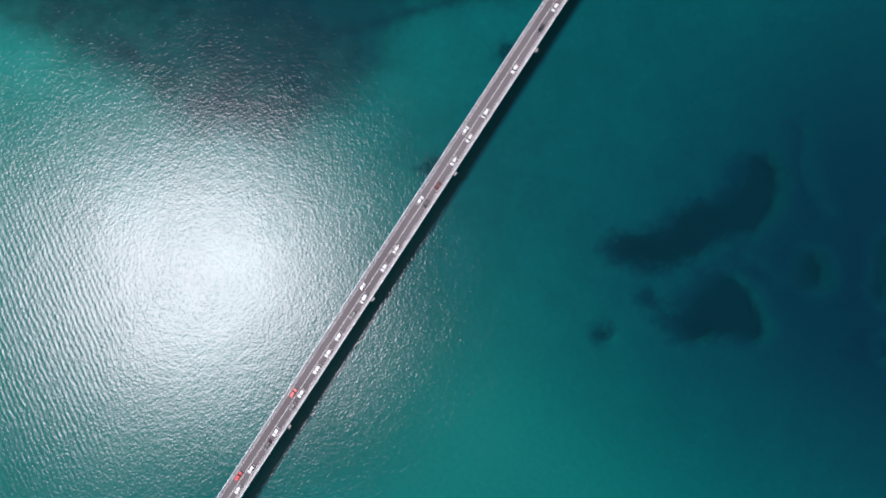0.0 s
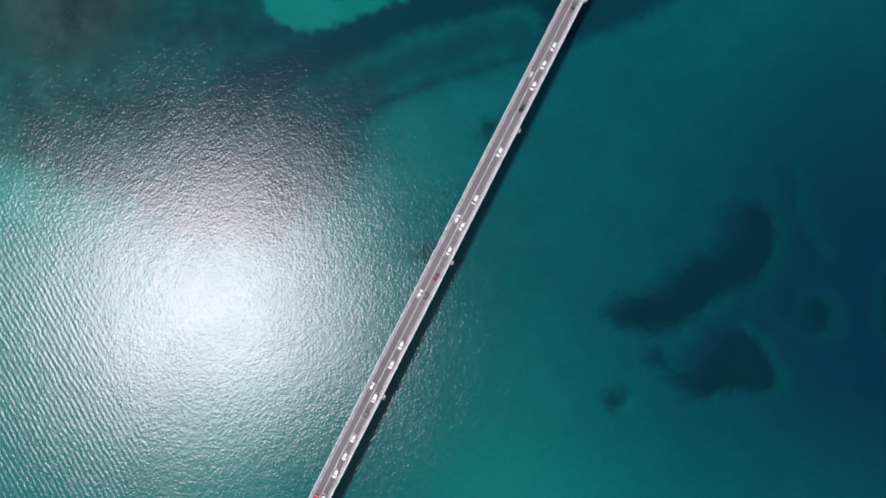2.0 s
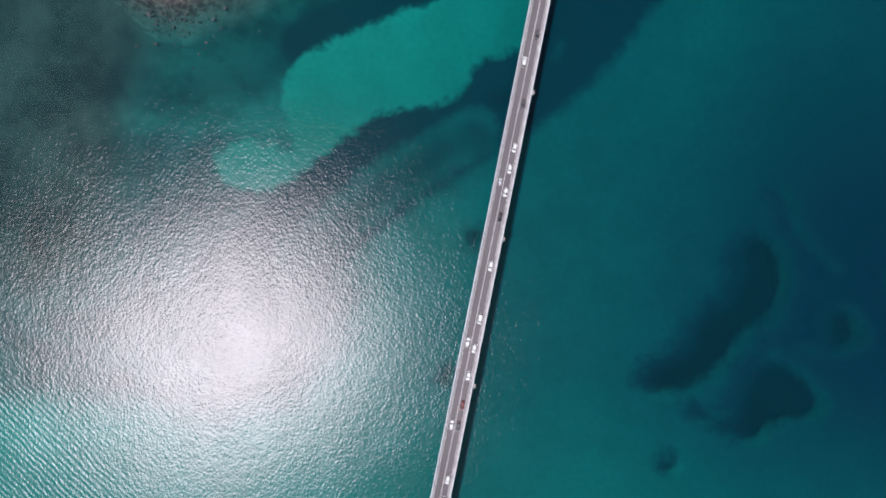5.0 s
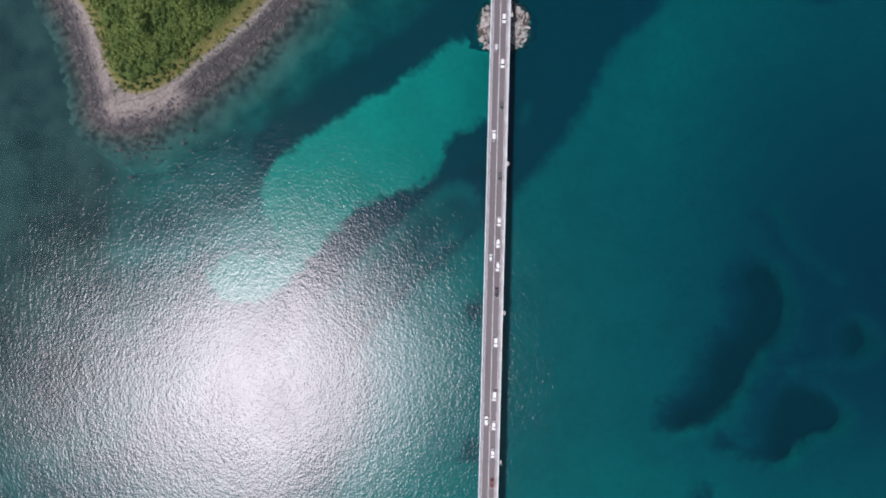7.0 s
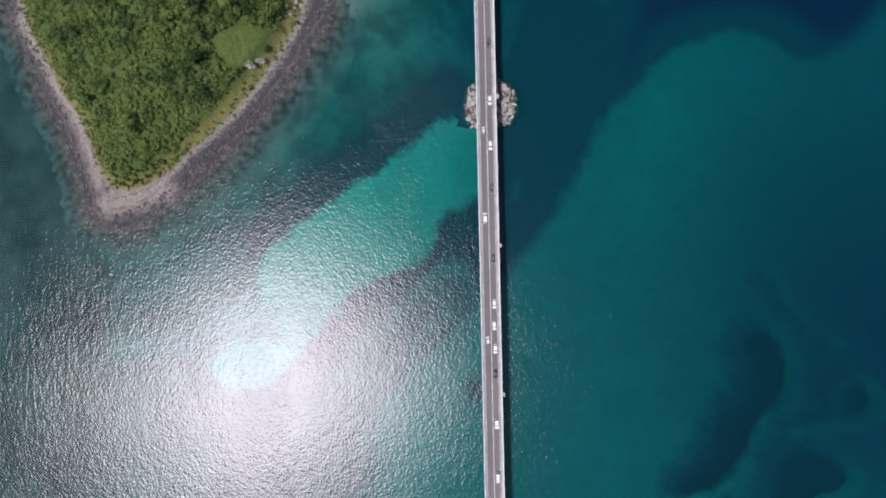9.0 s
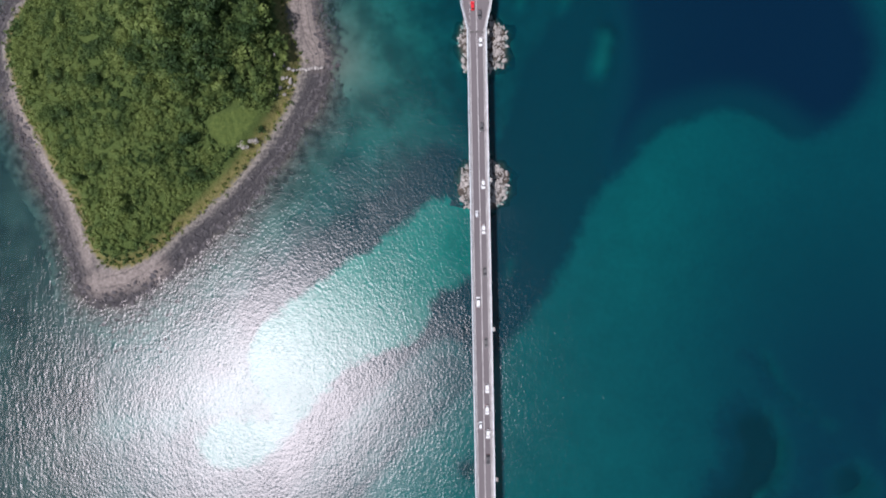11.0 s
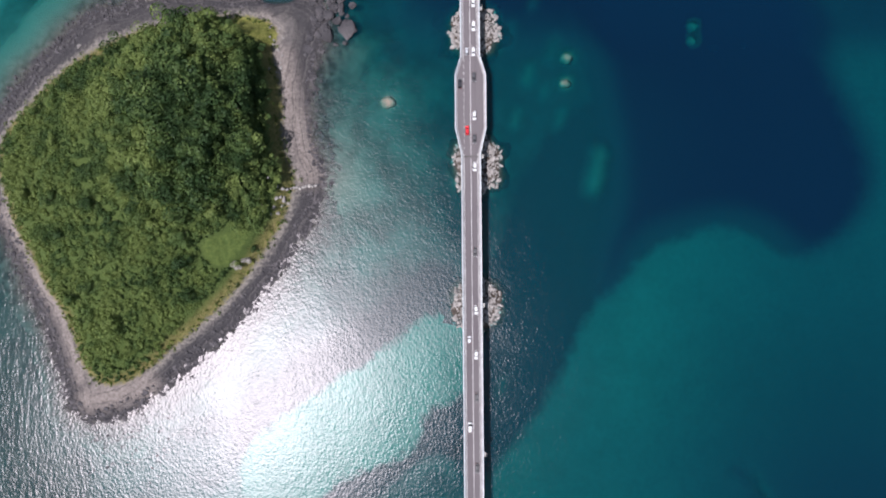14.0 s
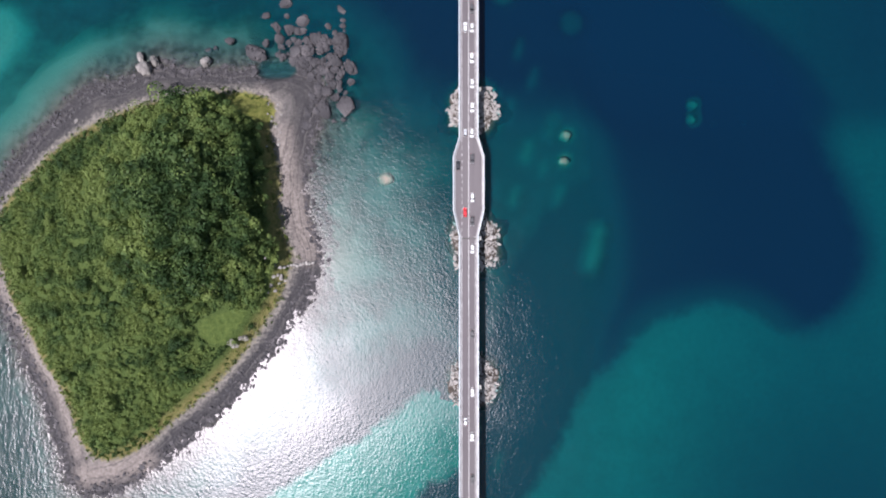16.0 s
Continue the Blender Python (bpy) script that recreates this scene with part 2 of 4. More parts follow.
WATER, SEABED, ISLAND = water_material(), seabed_material(), island_material()
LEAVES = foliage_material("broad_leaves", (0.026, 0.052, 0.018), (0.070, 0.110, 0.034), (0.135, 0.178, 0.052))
SCRUB = foliage_material("low_scrub", (0.030, 0.055, 0.012), (0.075, 0.115, 0.022), (0.150, 0.180, 0.040))
BARK = mottled("bark", (0.06, 0.045, 0.03), (0.15, 0.11, 0.08), 2.0)
DEADWOOD = mottled("bleached_wood", (0.24, 0.22, 0.20), (0.42, 0.39, 0.36), 2.0)
PALE_STONE = rock_material("pale_armour_stone", (0.23, 0.212, 0.20), (0.47, 0.435, 0.41), 0.7)
DARK_STONE = rock_material("shore_rock", (0.032, 0.030, 0.034), (0.112, 0.101, 0.104), 0.35)
LIGHT_ROCK = rock_material("bleached_rock", (0.18, 0.165, 0.155), (0.34, 0.31, 0.29), 0.5)
WEEDY_ROCK = rock_material("sunken_rock", (0.25, 0.15, 0.12), (0.42, 0.28, 0.22), 0.4)
CORE_STONE = rock_material("weedy_shaded_rubble", (0.030, 0.024, 0.020), (0.095, 0.074, 0.060), 0.5)
ASPHALT = asphalt_material()
CONCRETE = mottled("concrete", (0.25, 0.236, 0.236), (0.36, 0.345, 0.34), 0.25, 0.8, 2.5)
PIER_CONCRETE = mottled("pier_concrete", (0.28, 0.27, 0.25), (0.42, 0.40, 0.38), 0.4, 0.85, 3.0)
RAIL_METAL = mottled("painted_rail", (0.48, 0.53, 0.56), (0.62, 0.66, 0.69), 0.5, 0.4, 4.0, 0.0)
WALKWAY = mottled("walkway", (0.20, 0.195, 0.20), (0.28, 0.275, 0.28), 0.3, 0.85, 4.0)
LINE_WHITE = mottled("worn_white_paint", (0.34, 0.32, 0.32), (0.60, 0.58, 0.57), 0.5, 0.7, 6.0, 0.0)
JOINT_METAL = mottled("joint_steel", (0.035, 0.032, 0.03), (0.10, 0.09, 0.085), 1.2, 0.5, 6.0)
RUBBER = mottled("rubber", (0.012, 0.012, 0.012), (0.03, 0.03, 0.03), 3.0, 0.8)
RIM = paint_material("rim", (0.45, 0.45, 0.46), 0.2, 0.3, 0.8)
TINTED = paint_material("tinted_glass", (0.012, 0.014, 0.016), 0.5, 0.06)
LAMP_CLEAR = paint_material("lamp_clear", (0.6, 0.6, 0.62), 0.5, 0.1)
LAMP_RED = paint_material("lamp_red", (0.30, 0.012, 0.012), 0.5, 0.15)
TRIM = paint_material("black_trim", (0.02, 0.02, 0.022), 0.1, 0.5)
CAR_PAINT = {
    "white": paint_material("white_paint", (0.60, 0.60, 0.60)),
    "silver": paint_material("silver_paint", (0.52, 0.53, 0.55), 0.6, 0.3, 0.3),
    "black": paint_material("black_paint", (0.022, 0.022, 0.026)),
    "grey": paint_material("dark_grey_paint", (0.065, 0.062, 0.065)),
    "maroon": paint_material("maroon_paint", (0.13, 0.025, 0.025)),
    "red": paint_material("red_paint", (0.55, 0.012, 0.020)),
}


# ---- building helpers ----
def mesh_of(name, bm, material, smooth=False):
    bmesh.ops.recalc_face_normals(bm, faces=bm.faces)
    me = bpy.data.meshes.new(name)
    bm.to_mesh(me)
    bm.free()
    me.materials.append(material)
    if smooth:
        me.polygons.foreach_set("use_smooth", [True] * len(me.polygons))
    return me


def part(name, bm, material, parent, label="", smooth=False):
    """Links a bmesh, or a mesh already made, as one object under its thing."""
    me = bm if isinstance(bm, bpy.types.Mesh) else mesh_of(name, bm, material, smooth)
    ob = new(name, me)
    ob.parent = parent
    return tagged(ob, label)


def thing(name, label, category, group="", kind="", at=(0, 0, 0)):
    ob = new(name)
    ob.location = at
    ob.empty_display_size = 0.5
    return tagged(ob, label, category, group, kind)


def box(bm, lo, hi, bevel=0.0, taper=(1.0, 1.0), segments=1):
    """A box from corner to corner, its top drawn in by taper, its edges rounded."""
    c = [(a + b) / 2 for a, b in zip(lo, hi)]
    s = [b - a for a, b in zip(lo, hi)]
    r = bmesh.ops.create_cube(bm, size=1.0, matrix=Matrix.Translation(c) @ Matrix.Diagonal((*s, 1)))
    for v in r["verts"]:
        if v.co.z > c[2]:
            v.co.x = c[0] + (v.co.x - c[0]) * taper[0]
            v.co.y = c[1] + (v.co.y - c[1]) * taper[1]
    if bevel:
        edges = list({e for v in r["verts"] for e in v.link_edges})
        bmesh.ops.bevel(bm, geom=edges, offset=bevel, segments=segments, affect="EDGES", clamp_overlap=True)
    return bm


def rod(bm, a, b, r0, r1=None, n=8):
    a, b = Vector(a), Vector(b)
    m = Matrix.Translation((a + b) / 2) @ (b - a).to_track_quat("Z", "Y").to_matrix().to_4x4()
    bmesh.ops.create_cone(bm, cap_ends=True, segments=n, radius1=r0, radius2=r1 if r1 is not None else r0, depth=(b - a).length, matrix=m)
    return bm


def grid_mesh(name, xs, ys, zs, material, fields):
    """A sheet over the lines xs and ys, with heights and named fields at its corners."""
    nx, ny = len(xs), len(ys)
    gx, gy = np.meshgrid(xs, ys)
    co = np.stack([gx, gy, zs], -1).reshape(-1, 3).astype(np.float32)
    i = (np.arange(ny - 1)[:, None] * nx + np.arange(nx - 1)[None, :]).ravel()
    quads = np.stack([i, i + 1, i + nx + 1, i + nx], -1).astype(np.int32)
    me = raw_mesh(name, co, quads, material)
    for key, value in fields.items():
        me.attributes.new(key, "FLOAT", "POINT").data.foreach_set("value", value.ravel().astype(np.float32))
    me.polygons.foreach_set("use_smooth", np.ones(len(quads), bool))
    return me


def raw_mesh(name, co, quads, material):
    me = bpy.data.meshes.new(name)
    me.vertices.add(len(co))
    me.vertices.foreach_set("co", np.ascontiguousarray(co, np.float32).ravel())
    me.loops.add(quads.size)
    me.loops.foreach_set("vertex_index", quads.ravel())
    me.polygons.add(len(quads))
    me.polygons.foreach_set("loop_start", np.arange(0, quads.size, 4, dtype=np.int32))
    me.update(calc_edges=True)
    me.materials.append(material)
    return me


def inside(gx, gy, corners):
    """How far each place lies inside an outline (metres, negative outside)."""
    p = np.stack([gx, gy], -1)
    c = np.array(corners, float)
    d = np.full(gx.shape, 1e9)
    odd = np.zeros(gx.shape, bool)
    for a, b in zip(c, np.roll(c, -1, 0)):
        ab = b - a
        k = np.clip(((p - a) @ ab) / (ab @ ab), 0, 1)
        d = np.minimum(d, np.hypot(*np.moveaxis(p - a - k[..., None] * ab, -1, 0)))
        cross = (a[1] > gy) != (b[1] > gy)
        with np.errstate(divide="ignore", invalid="ignore"):
            odd ^= cross & (gx < a[0] + (gy - a[1]) * ab[0] / ab[1])
    return np.where(odd, d, -d)


def rounded(corners, times=2):
    """The outline with its corners cut, so that it runs in curves."""
    c = np.array(corners, float)
    for _ in range(times):
        n = np.roll(c, -1, 0)
        c = np.stack([0.75 * c + 0.25 * n, 0.25 * c + 0.75 * n], 1).reshape(-1, 2)
    return c


def near_line(gx, gy, points, radius):
    """How far each place lies within a rounded band along a line of points."""
    p = np.stack([gx, gy], -1)
    best = np.full(gx.shape, 1e9)
    pts = [np.array(q, float) for q in points]
    for a, b in zip(pts, pts[1:] if len(pts) > 1 else pts):
        ab = b - a
        k = np.clip(((p - a) @ ab) / max(ab @ ab, 1e-9), 0, 1)
        best = np.minimum(best, np.hypot(*np.moveaxis(p - a - k[..., None] * ab, -1, 0)))
    return radius - best


def ramp(v, a, b):
    k = np.clip((v - a) / (b - a), 0, 1)
    return k * k * (3 - 2 * k)


def field_noise(gx, gy, size, seed=0.0):
    flat = [noise.fractal(Vector((x / size, y / size, seed)), 1.0, 2.0, 4) for x, y in zip(gx.ravel(), gy.ravel())]
    return np.array(flat).reshape(gx.shape)


# ---- the plan of sea and island ----
VEGETATION = rounded([(-177, -56), (-189, -48), (-194, -26), (-211, 1), (-226, 32), (-231, 52), (-226, 71), (-202, 95), (-180, 109), (-146, 121), (-112, 124), (-98, 121), (-93, 115),
                      (-98, 106), (-92, 90), (-93, 62), (-85, 44), (-90, 34), (-93, 21), (-106, 2), (-126, -20), (-145, -36), (-159, -48)])
SHORE = rounded([(-196, -75), (-202, -52), (-210, -25), (-228, 15), (-242, 51), (-235, 73), (-219, 95), (-189, 127), (-166, 131), (-153, 140), (-135, 136), (-112, 135), (-88, 140), (-66, 128),
                 (-72, 106), (-78, 88), (-79, 73), (-73, 53), (-70, 40), (-78, 22), (-96, -5), (-119, -32), (-147, -56), (-170, -72)])
SAND = rounded([(-115, -112), (-116, -100), (-110, -87), (-93, -73), (-70, -58), (-45, -43), (-16, -19), (4, -30), (4, -58), (-20, -70), (-26, -78), (-27, -90), (-48, -100), (-69, -107), (-79, -120),
                (-95, -137), (-107, -152), (-128, -158), (-142, -151), (-143, -139), (-122, -130), (-108, -137), (-104, -131)], 1)
WEED_BAND = rounded([(-140, -190), (-121, -170), (-104, -150), (-75, -100), (-40, -80), (-5, -40), (4, -8), (30, 60), (70, 95), (140, 60), (118, 17), (98, 12), (81, -2), (62, -21), (47, -54), (25, -86),
                     (2, -108), (-33, -140), (-58, -168), (-78, -193), (-97, -215), (-124, -243), (-150, -225)], 1)
DEEP = rounded([(62, -21), (79, -6), (86, 8), (107, 16), (127, 20), (144, 16), (158, 5), (169, 2), (186, 11), (198, 25), (203, 42), (200, 59), (191, 79), (180, 100), (171, 130), (149, 153), (120, 172),
                (100, 225), (5, 245), (34, 175), (54, 144), (58, 116), (61, 87), (66, 59), (67, 31), (58, 4)], 1)
WEED_PATCHES = ([(119, -134), (137, -126), (149, -146), (148, -166), (135, -176), (128, -193), (117, -209), (91, -217), (87, -206), (105, -191), (109, -175), (124, -157)],
                [(140, -191), (157, -189), (180, -202), (179, -212), (161, -217), (150, -231), (134, -229), (135, -213)],
                [(166, -158), (186, -155), (193, -174), (170, -180)])
LAWN = rounded([(-127, 7), (-126, 14), (-116, 18), (-106, 21), (-105, 16), (-111, 9), (-119, 1)], 1)
CLEARING = rounded([(-116, 122), (-107, 124), (-97, 119), (-93, 114), (-97, 108), (-107, 112), (-115, 115)], 1)


MOUNDS = ((3.2, -17.5, 12.0), (3.8, 51.0, 14.5), (2.8, 116.0, 12.0))


def deck_z(y):
    return 12.0 - 0.007 * (y - 53)


def island_height(gx, gy, rough):
    shore, veg = inside(gx, gy, SHORE), inside(gx, gy, VEGETATION)
    shore, veg = shore + 2.2 * rough, veg + 1.2 * rough
    beach = np.where(shore > 0, 2.0 * ramp(shore, 0, 16), np.minimum((0.13 + 0.32 * ramp(gy, 106, 124) * ramp(gx, -112, -90)) * shore, 0.55 * shore + 8.4))
    hill = 5.0 * ramp(veg, -1.0, 9) + 7.5 * ramp(veg, 4, 40)
    hill = hill + 23.0 * np.exp(-(((gx + 132) / 25) ** 2 + ((gy - 73) / 29) ** 2) / 2) * ramp(veg, 0, 16)
    cliff = 3.5 * ramp(veg, -0.5, 3.0) * ramp(gx, -116, -98) * ramp(gy, 28, 45) * ramp(gy, 118, 106)
    pool = 2.4 * ramp(1.0 - np.hypot((gx + 93) / 11, (gy - 135) / 5.5), 0.0, 0.35)
    return beach + hill + cliff - pool, shore, veg


def seabed_height(gx, gy):
    shore = inside(gx, gy, SHORE)
    near = -(7.6 + 1.4 * ramp(gx, -60, 20)) * (1 - np.exp(np.minimum(shore, 0) / 34.0))
    west = ramp(gx, -120, -230)
    z = near * (1 - 0.45 * west)
    south = ramp(gy, -190, -330)
    z = z + (2.0 + 2.8 * ramp(gx, 0, 90)) * south * (1 - west) - (5.0 * ramp(gx, 30, 210) + 1.5) * (1 - 0.75 * south) * ramp(gx, -40, 60)
    z = z - (4.0 * ramp(gy, 60, 170) + 9.0 * np.maximum(ramp(gy, 115, 190), ramp(gy, 106, 158) * ramp(gx, -92, -48))) * (1 - 0.7 * west) * (1 - 0.95 * np.maximum(ramp(gx, 150, 195), ramp(gx + 1.17 * gy, 296, 326)))
    z = z - 10.0 * ramp(inside(gx, gy, DEEP), -7, 20)
    z = z - 5.0 * ramp(-shore, 5, 24) * ramp(gy, 96, 120) * ramp(gx, -100, -76)
    z = z + 2.4 * ramp(near_line(gx, gy, [(-46, 84), (-40, 20)], 24), -18, 14) * ramp(gy, 112, 92)
    z = z + 2.0 * ramp(gy, -110, -45) * ramp(gx, 40, 90) - 1.6 * ramp(gx, 100, 170) * ramp(gy, -230, -180) * ramp(gy, -70, -120)
    shelf = ramp(near_line(gx, gy, [(-250, -10), (-228, -100), (-230, -190)], 45), -22, 22)
    z = z * (1 - shelf) - 0.5 * shelf
    return z - 1.0, shore


# ---- sea ----
def lines(lo, hi, step):
    """Close lines where the view passes, wide ones out to the horizon."""
    out = np.array([60, 180, 420, 900, 1800, 3000.0])
    return np.concatenate([lo - out[::-1], np.arange(lo, hi + 0.1, step), hi + out])


def build_sea():
    xs, ys = lines(-270, 270, 2.5), lines(-430, 250, 2.5)
    gx, gy = np.meshgrid(xs, ys)
    z, shore = seabed_height(gx, gy)
    patch = np.max([inside(gx, gy, rounded(p, 1)) for p in WEED_PATCHES], 0)
    for pts, r in (([(110, -250)], 2.6), ([(203, -136), (214, -158)], 8), ([(231, -180)], 8)):
        patch = np.maximum(patch, near_line(gx, gy, pts, r))
    patch = np.maximum(patch, near_line(gx, gy, [(138, -106), (149, -123), (158, -131), (171, -139)], 3.5) - 2.5)
    patch = np.maximum(patch, near_line(gx, gy, [(150, -181), (166, -178)], 4.0) - 2.5)
    patch = np.maximum(patch, near_line(gx, gy, [(120, -222), (132, -225)], 6.0) - 4.0)
    for k in range(-3, 0):
        patch = np.maximum(patch, near_line(gx, gy, [(-8, -19 + 69.8 * k), (-6, -17 + 69.8 * k)], 3.0) - 1.0)
    weed = inside(gx, gy, WEED_BAND)
    mid = near_line(gx, gy, [(-92, -184), (-56, -141), (-18, -107)], 14)
    weed = np.minimum(weed, -mid + 2)
    weed = np.maximum(weed, near_line(gx, gy, [(-112, -80), (-76, -50), (-48, -33), (-18, -8)], 12))
    mid = np.maximum(mid, near_line(gx, gy, [(34, 50), (40, 120), (30, 230)], 32))
    reef = np.maximum(shore + 62 + 32 * ramp(gy, -60, -10), near_line(gx, gy, [(-320, -255), (-240, -215), (-190, -205), (-130, -205)], 72))
    fields = {"sand": inside(gx, gy, SAND), "weed": weed, "mid": mid, "patch": patch, "reef": reef, "deep": inside(gx, gy, DEEP)}
    fields["sparse"] = 1.0 * ramp(gx, 50, 190) * (1 - 0.9 * ramp(gy, -130, -270)) * (1 - 0.8 * ramp(gy, -80, 20))
    fields["thin"] = ramp(gy, -165, -232)
    fields["flat"] = near_line(gx, gy, [(-250, -10), (-228, -100), (-230, -190)], 48)
    fields["shoal"] = np.maximum(-99.0, np.maximum(near_line(gx, gy, [(-290, -350), (-215, -378), (-130, -412), (-40, -445)], 64), near_line(gx, gy, [(20, -330), (100, -318), (200, -335)], 58)))
    spots = [(22, 70, 4), (28, 92, 5), (19, 112, 4), (36, 84, 3), (31, 128, 4), (40, 104, 5), (24, 142, 5), (44, 70, 4), (14, -62, 3)]
    pale = np.max([near_line(gx, gy, [(x, y), (x + 2, y + 7)], q) for x, y, q in spots] + [near_line(gx, gy, [(-275, 105), (-234, 155)], 18)], 0)
    fields["pale"] = np.maximum(pale - 2.5, np.maximum(near_line(gx, gy, [(62, 40), (66, 56)], 5), np.maximum(near_line(gx, gy, [(51, 158)], 8), near_line(gx, gy, [(17, 172)], 7))))
    bank = z * (1 - 0.6 * np.exp(-((gx - 6) / 36) ** 2))
    # tall weed fills the dark patches
    tall = 1 - 0.60 * ramp(patch + 3.0 * field_noise(gx, gy, 9.0, 5.5), -5, 7)
    bank = bank * tall
    sea_floor = new("seabed", grid_mesh("seabed", xs, ys, bank, SEABED, fields))
    tagged(sea_floor, "sandy sea floor with dark weed beds and pale patches", "seabed", kind="structure")
    rough = field_noise(gx, gy, 22.0, 3.1)
    ground = island_height(gx, gy, rough)[0]
    depth = np.maximum(0.0, -np.maximum(z, np.where(shore > -60, ground, -99)))
    depth = depth * tall
    depth = depth * (1 - 0.5 * ramp(fields["pale"], -4, 5))
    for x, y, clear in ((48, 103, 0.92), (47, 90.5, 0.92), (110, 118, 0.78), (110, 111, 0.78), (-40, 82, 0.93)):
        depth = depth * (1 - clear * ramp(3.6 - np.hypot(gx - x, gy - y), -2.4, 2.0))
    fringe = field_noise(gx, gy, 6.0, 8.8)
    for x, y, length in MOUNDS:
        depth = depth * (1 - 0.93 * ramp(1.10 + 0.16 * fringe - np.hypot((gx - x) / 12.5, (gy - y) / (length + 1)), -0.2, 0.16))
    calm = ramp(inside(gx, gy, SHORE) + 12 * rough, -78, -48)
    swell = near_line(gx, gy, [(-130, -420), (-185, -370), (-215, -330)], 62)
    swell = ramp(swell + 14 * rough, -14, 18)
    east = ramp(near_line(gx, gy, [(-46, 74), (-40, 34), (-27, 0)], 36) + 14 * rough, -30, 28)
    west = ramp(near_line(gx, gy, [(-270, 40), (-238, -20), (-215, -85), (-225, -150)], 26) + 12 * rough, -22, 18)
    wind = 0.306 - 0.006 * calm + 0.085 * east + 0.006 * west + 0.008 * rough
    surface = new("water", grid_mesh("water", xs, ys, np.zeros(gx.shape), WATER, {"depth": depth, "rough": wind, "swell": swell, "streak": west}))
    tagged(surface, "clear turquoise sea rippled by the wind under high sun", "sea", kind="structure")


def build_island():
    xs, ys = np.arange(-285, -20, 1.2), np.arange(-125, 195, 1.2)
    gx, gy = np.meshgrid(xs, ys)
    rough = field_noise(gx, gy, 22.0, 3.1)
    z, shore, veg = island_height(gx, gy, rough)
    bumps = field_noise(gx, gy, 2.6, 7.7)
    z = z + bumps * np.where(shore > -12, 0.35, 0.15) * (1 + ramp(veg, 0, 4))
    pale = np.maximum(np.maximum(near_line(gx, gy, [(-186, -62), (-160, -56)], 8), near_line(gx, gy, [(-191, -52), (-198, -27), (-214, 4), (-229, 30)], 4.5)), near_line(gx, gy, [(-91, 104), (-88, 82), (-82, 60), (-78, 46)], 6.5))
    pale = np.maximum(pale, near_line(gx, gy, [(-100, 124), (-94, 118), (-96, 106)], 3))
    me = grid_mesh("ground", xs, ys, z, ISLAND, {"inland": veg, "shore": shore, "lawn": inside(gx, gy, LAWN), "dry": inside(gx, gy, CLEARING), "pale": pale, "bank": near_line(gx, gy, [(-262, 85), (-225, 122), (-200, 150)], 16)})
    tagged(new("island_ground", me), "small grey pebble-fringed island rising to a wooded hill", "island", kind="structure")


def ground_at(x, y):
    gx, gy = np.array([[float(x)]]), np.array([[float(y)]])
    return float(island_height(gx, gy, field_noise(gx, gy, 22.0, 3.1))[0][0, 0])


build_sea()
build_island()


# ---- bridge ----
HALF = 4.58
Y0, Y1 = -900.0, 700.0


def bay(y):
    """How far the deck widens on each side at the passing bay."""
    return 2.75 * max(0.0, min(1.0, (y - 54) / 12, (100 - y) / 9))


def ribbon(bm, left, right, top, bottom, stations):
    """A solid strip along the bridge; its sides and faces are functions of y."""
    rows = []
    for y in stations:
        z = deck_z(y)
        rows.append([bm.verts.new(p) for p in ((left(y), y, z + top), (right(y), y, z + top), (right(y), y, z + bottom), (left(y), y, z + bottom))])
    for a, b in zip(rows, rows[1:]):
        for i in range(4):
            bm.faces.new((a[i], a[(i + 1) % 4], b[(i + 1) % 4], b[i]))
    bm.faces.new(rows[0])
    bm.faces.new(rows[-1][::-1])
    return bm


def strip(a, b, top, bottom, y0=Y0, y1=Y1, widen=(0, 0)):
    ys = sorted({y0, y1, *[y for y in (54.0, 66.0, 91.0, 100.0) if y0 < y < y1]})
    return ribbon(bmesh.new(), lambda y: a + widen[0] * bay(y), lambda y: b + widen[1] * bay(y), top, bottom, ys)


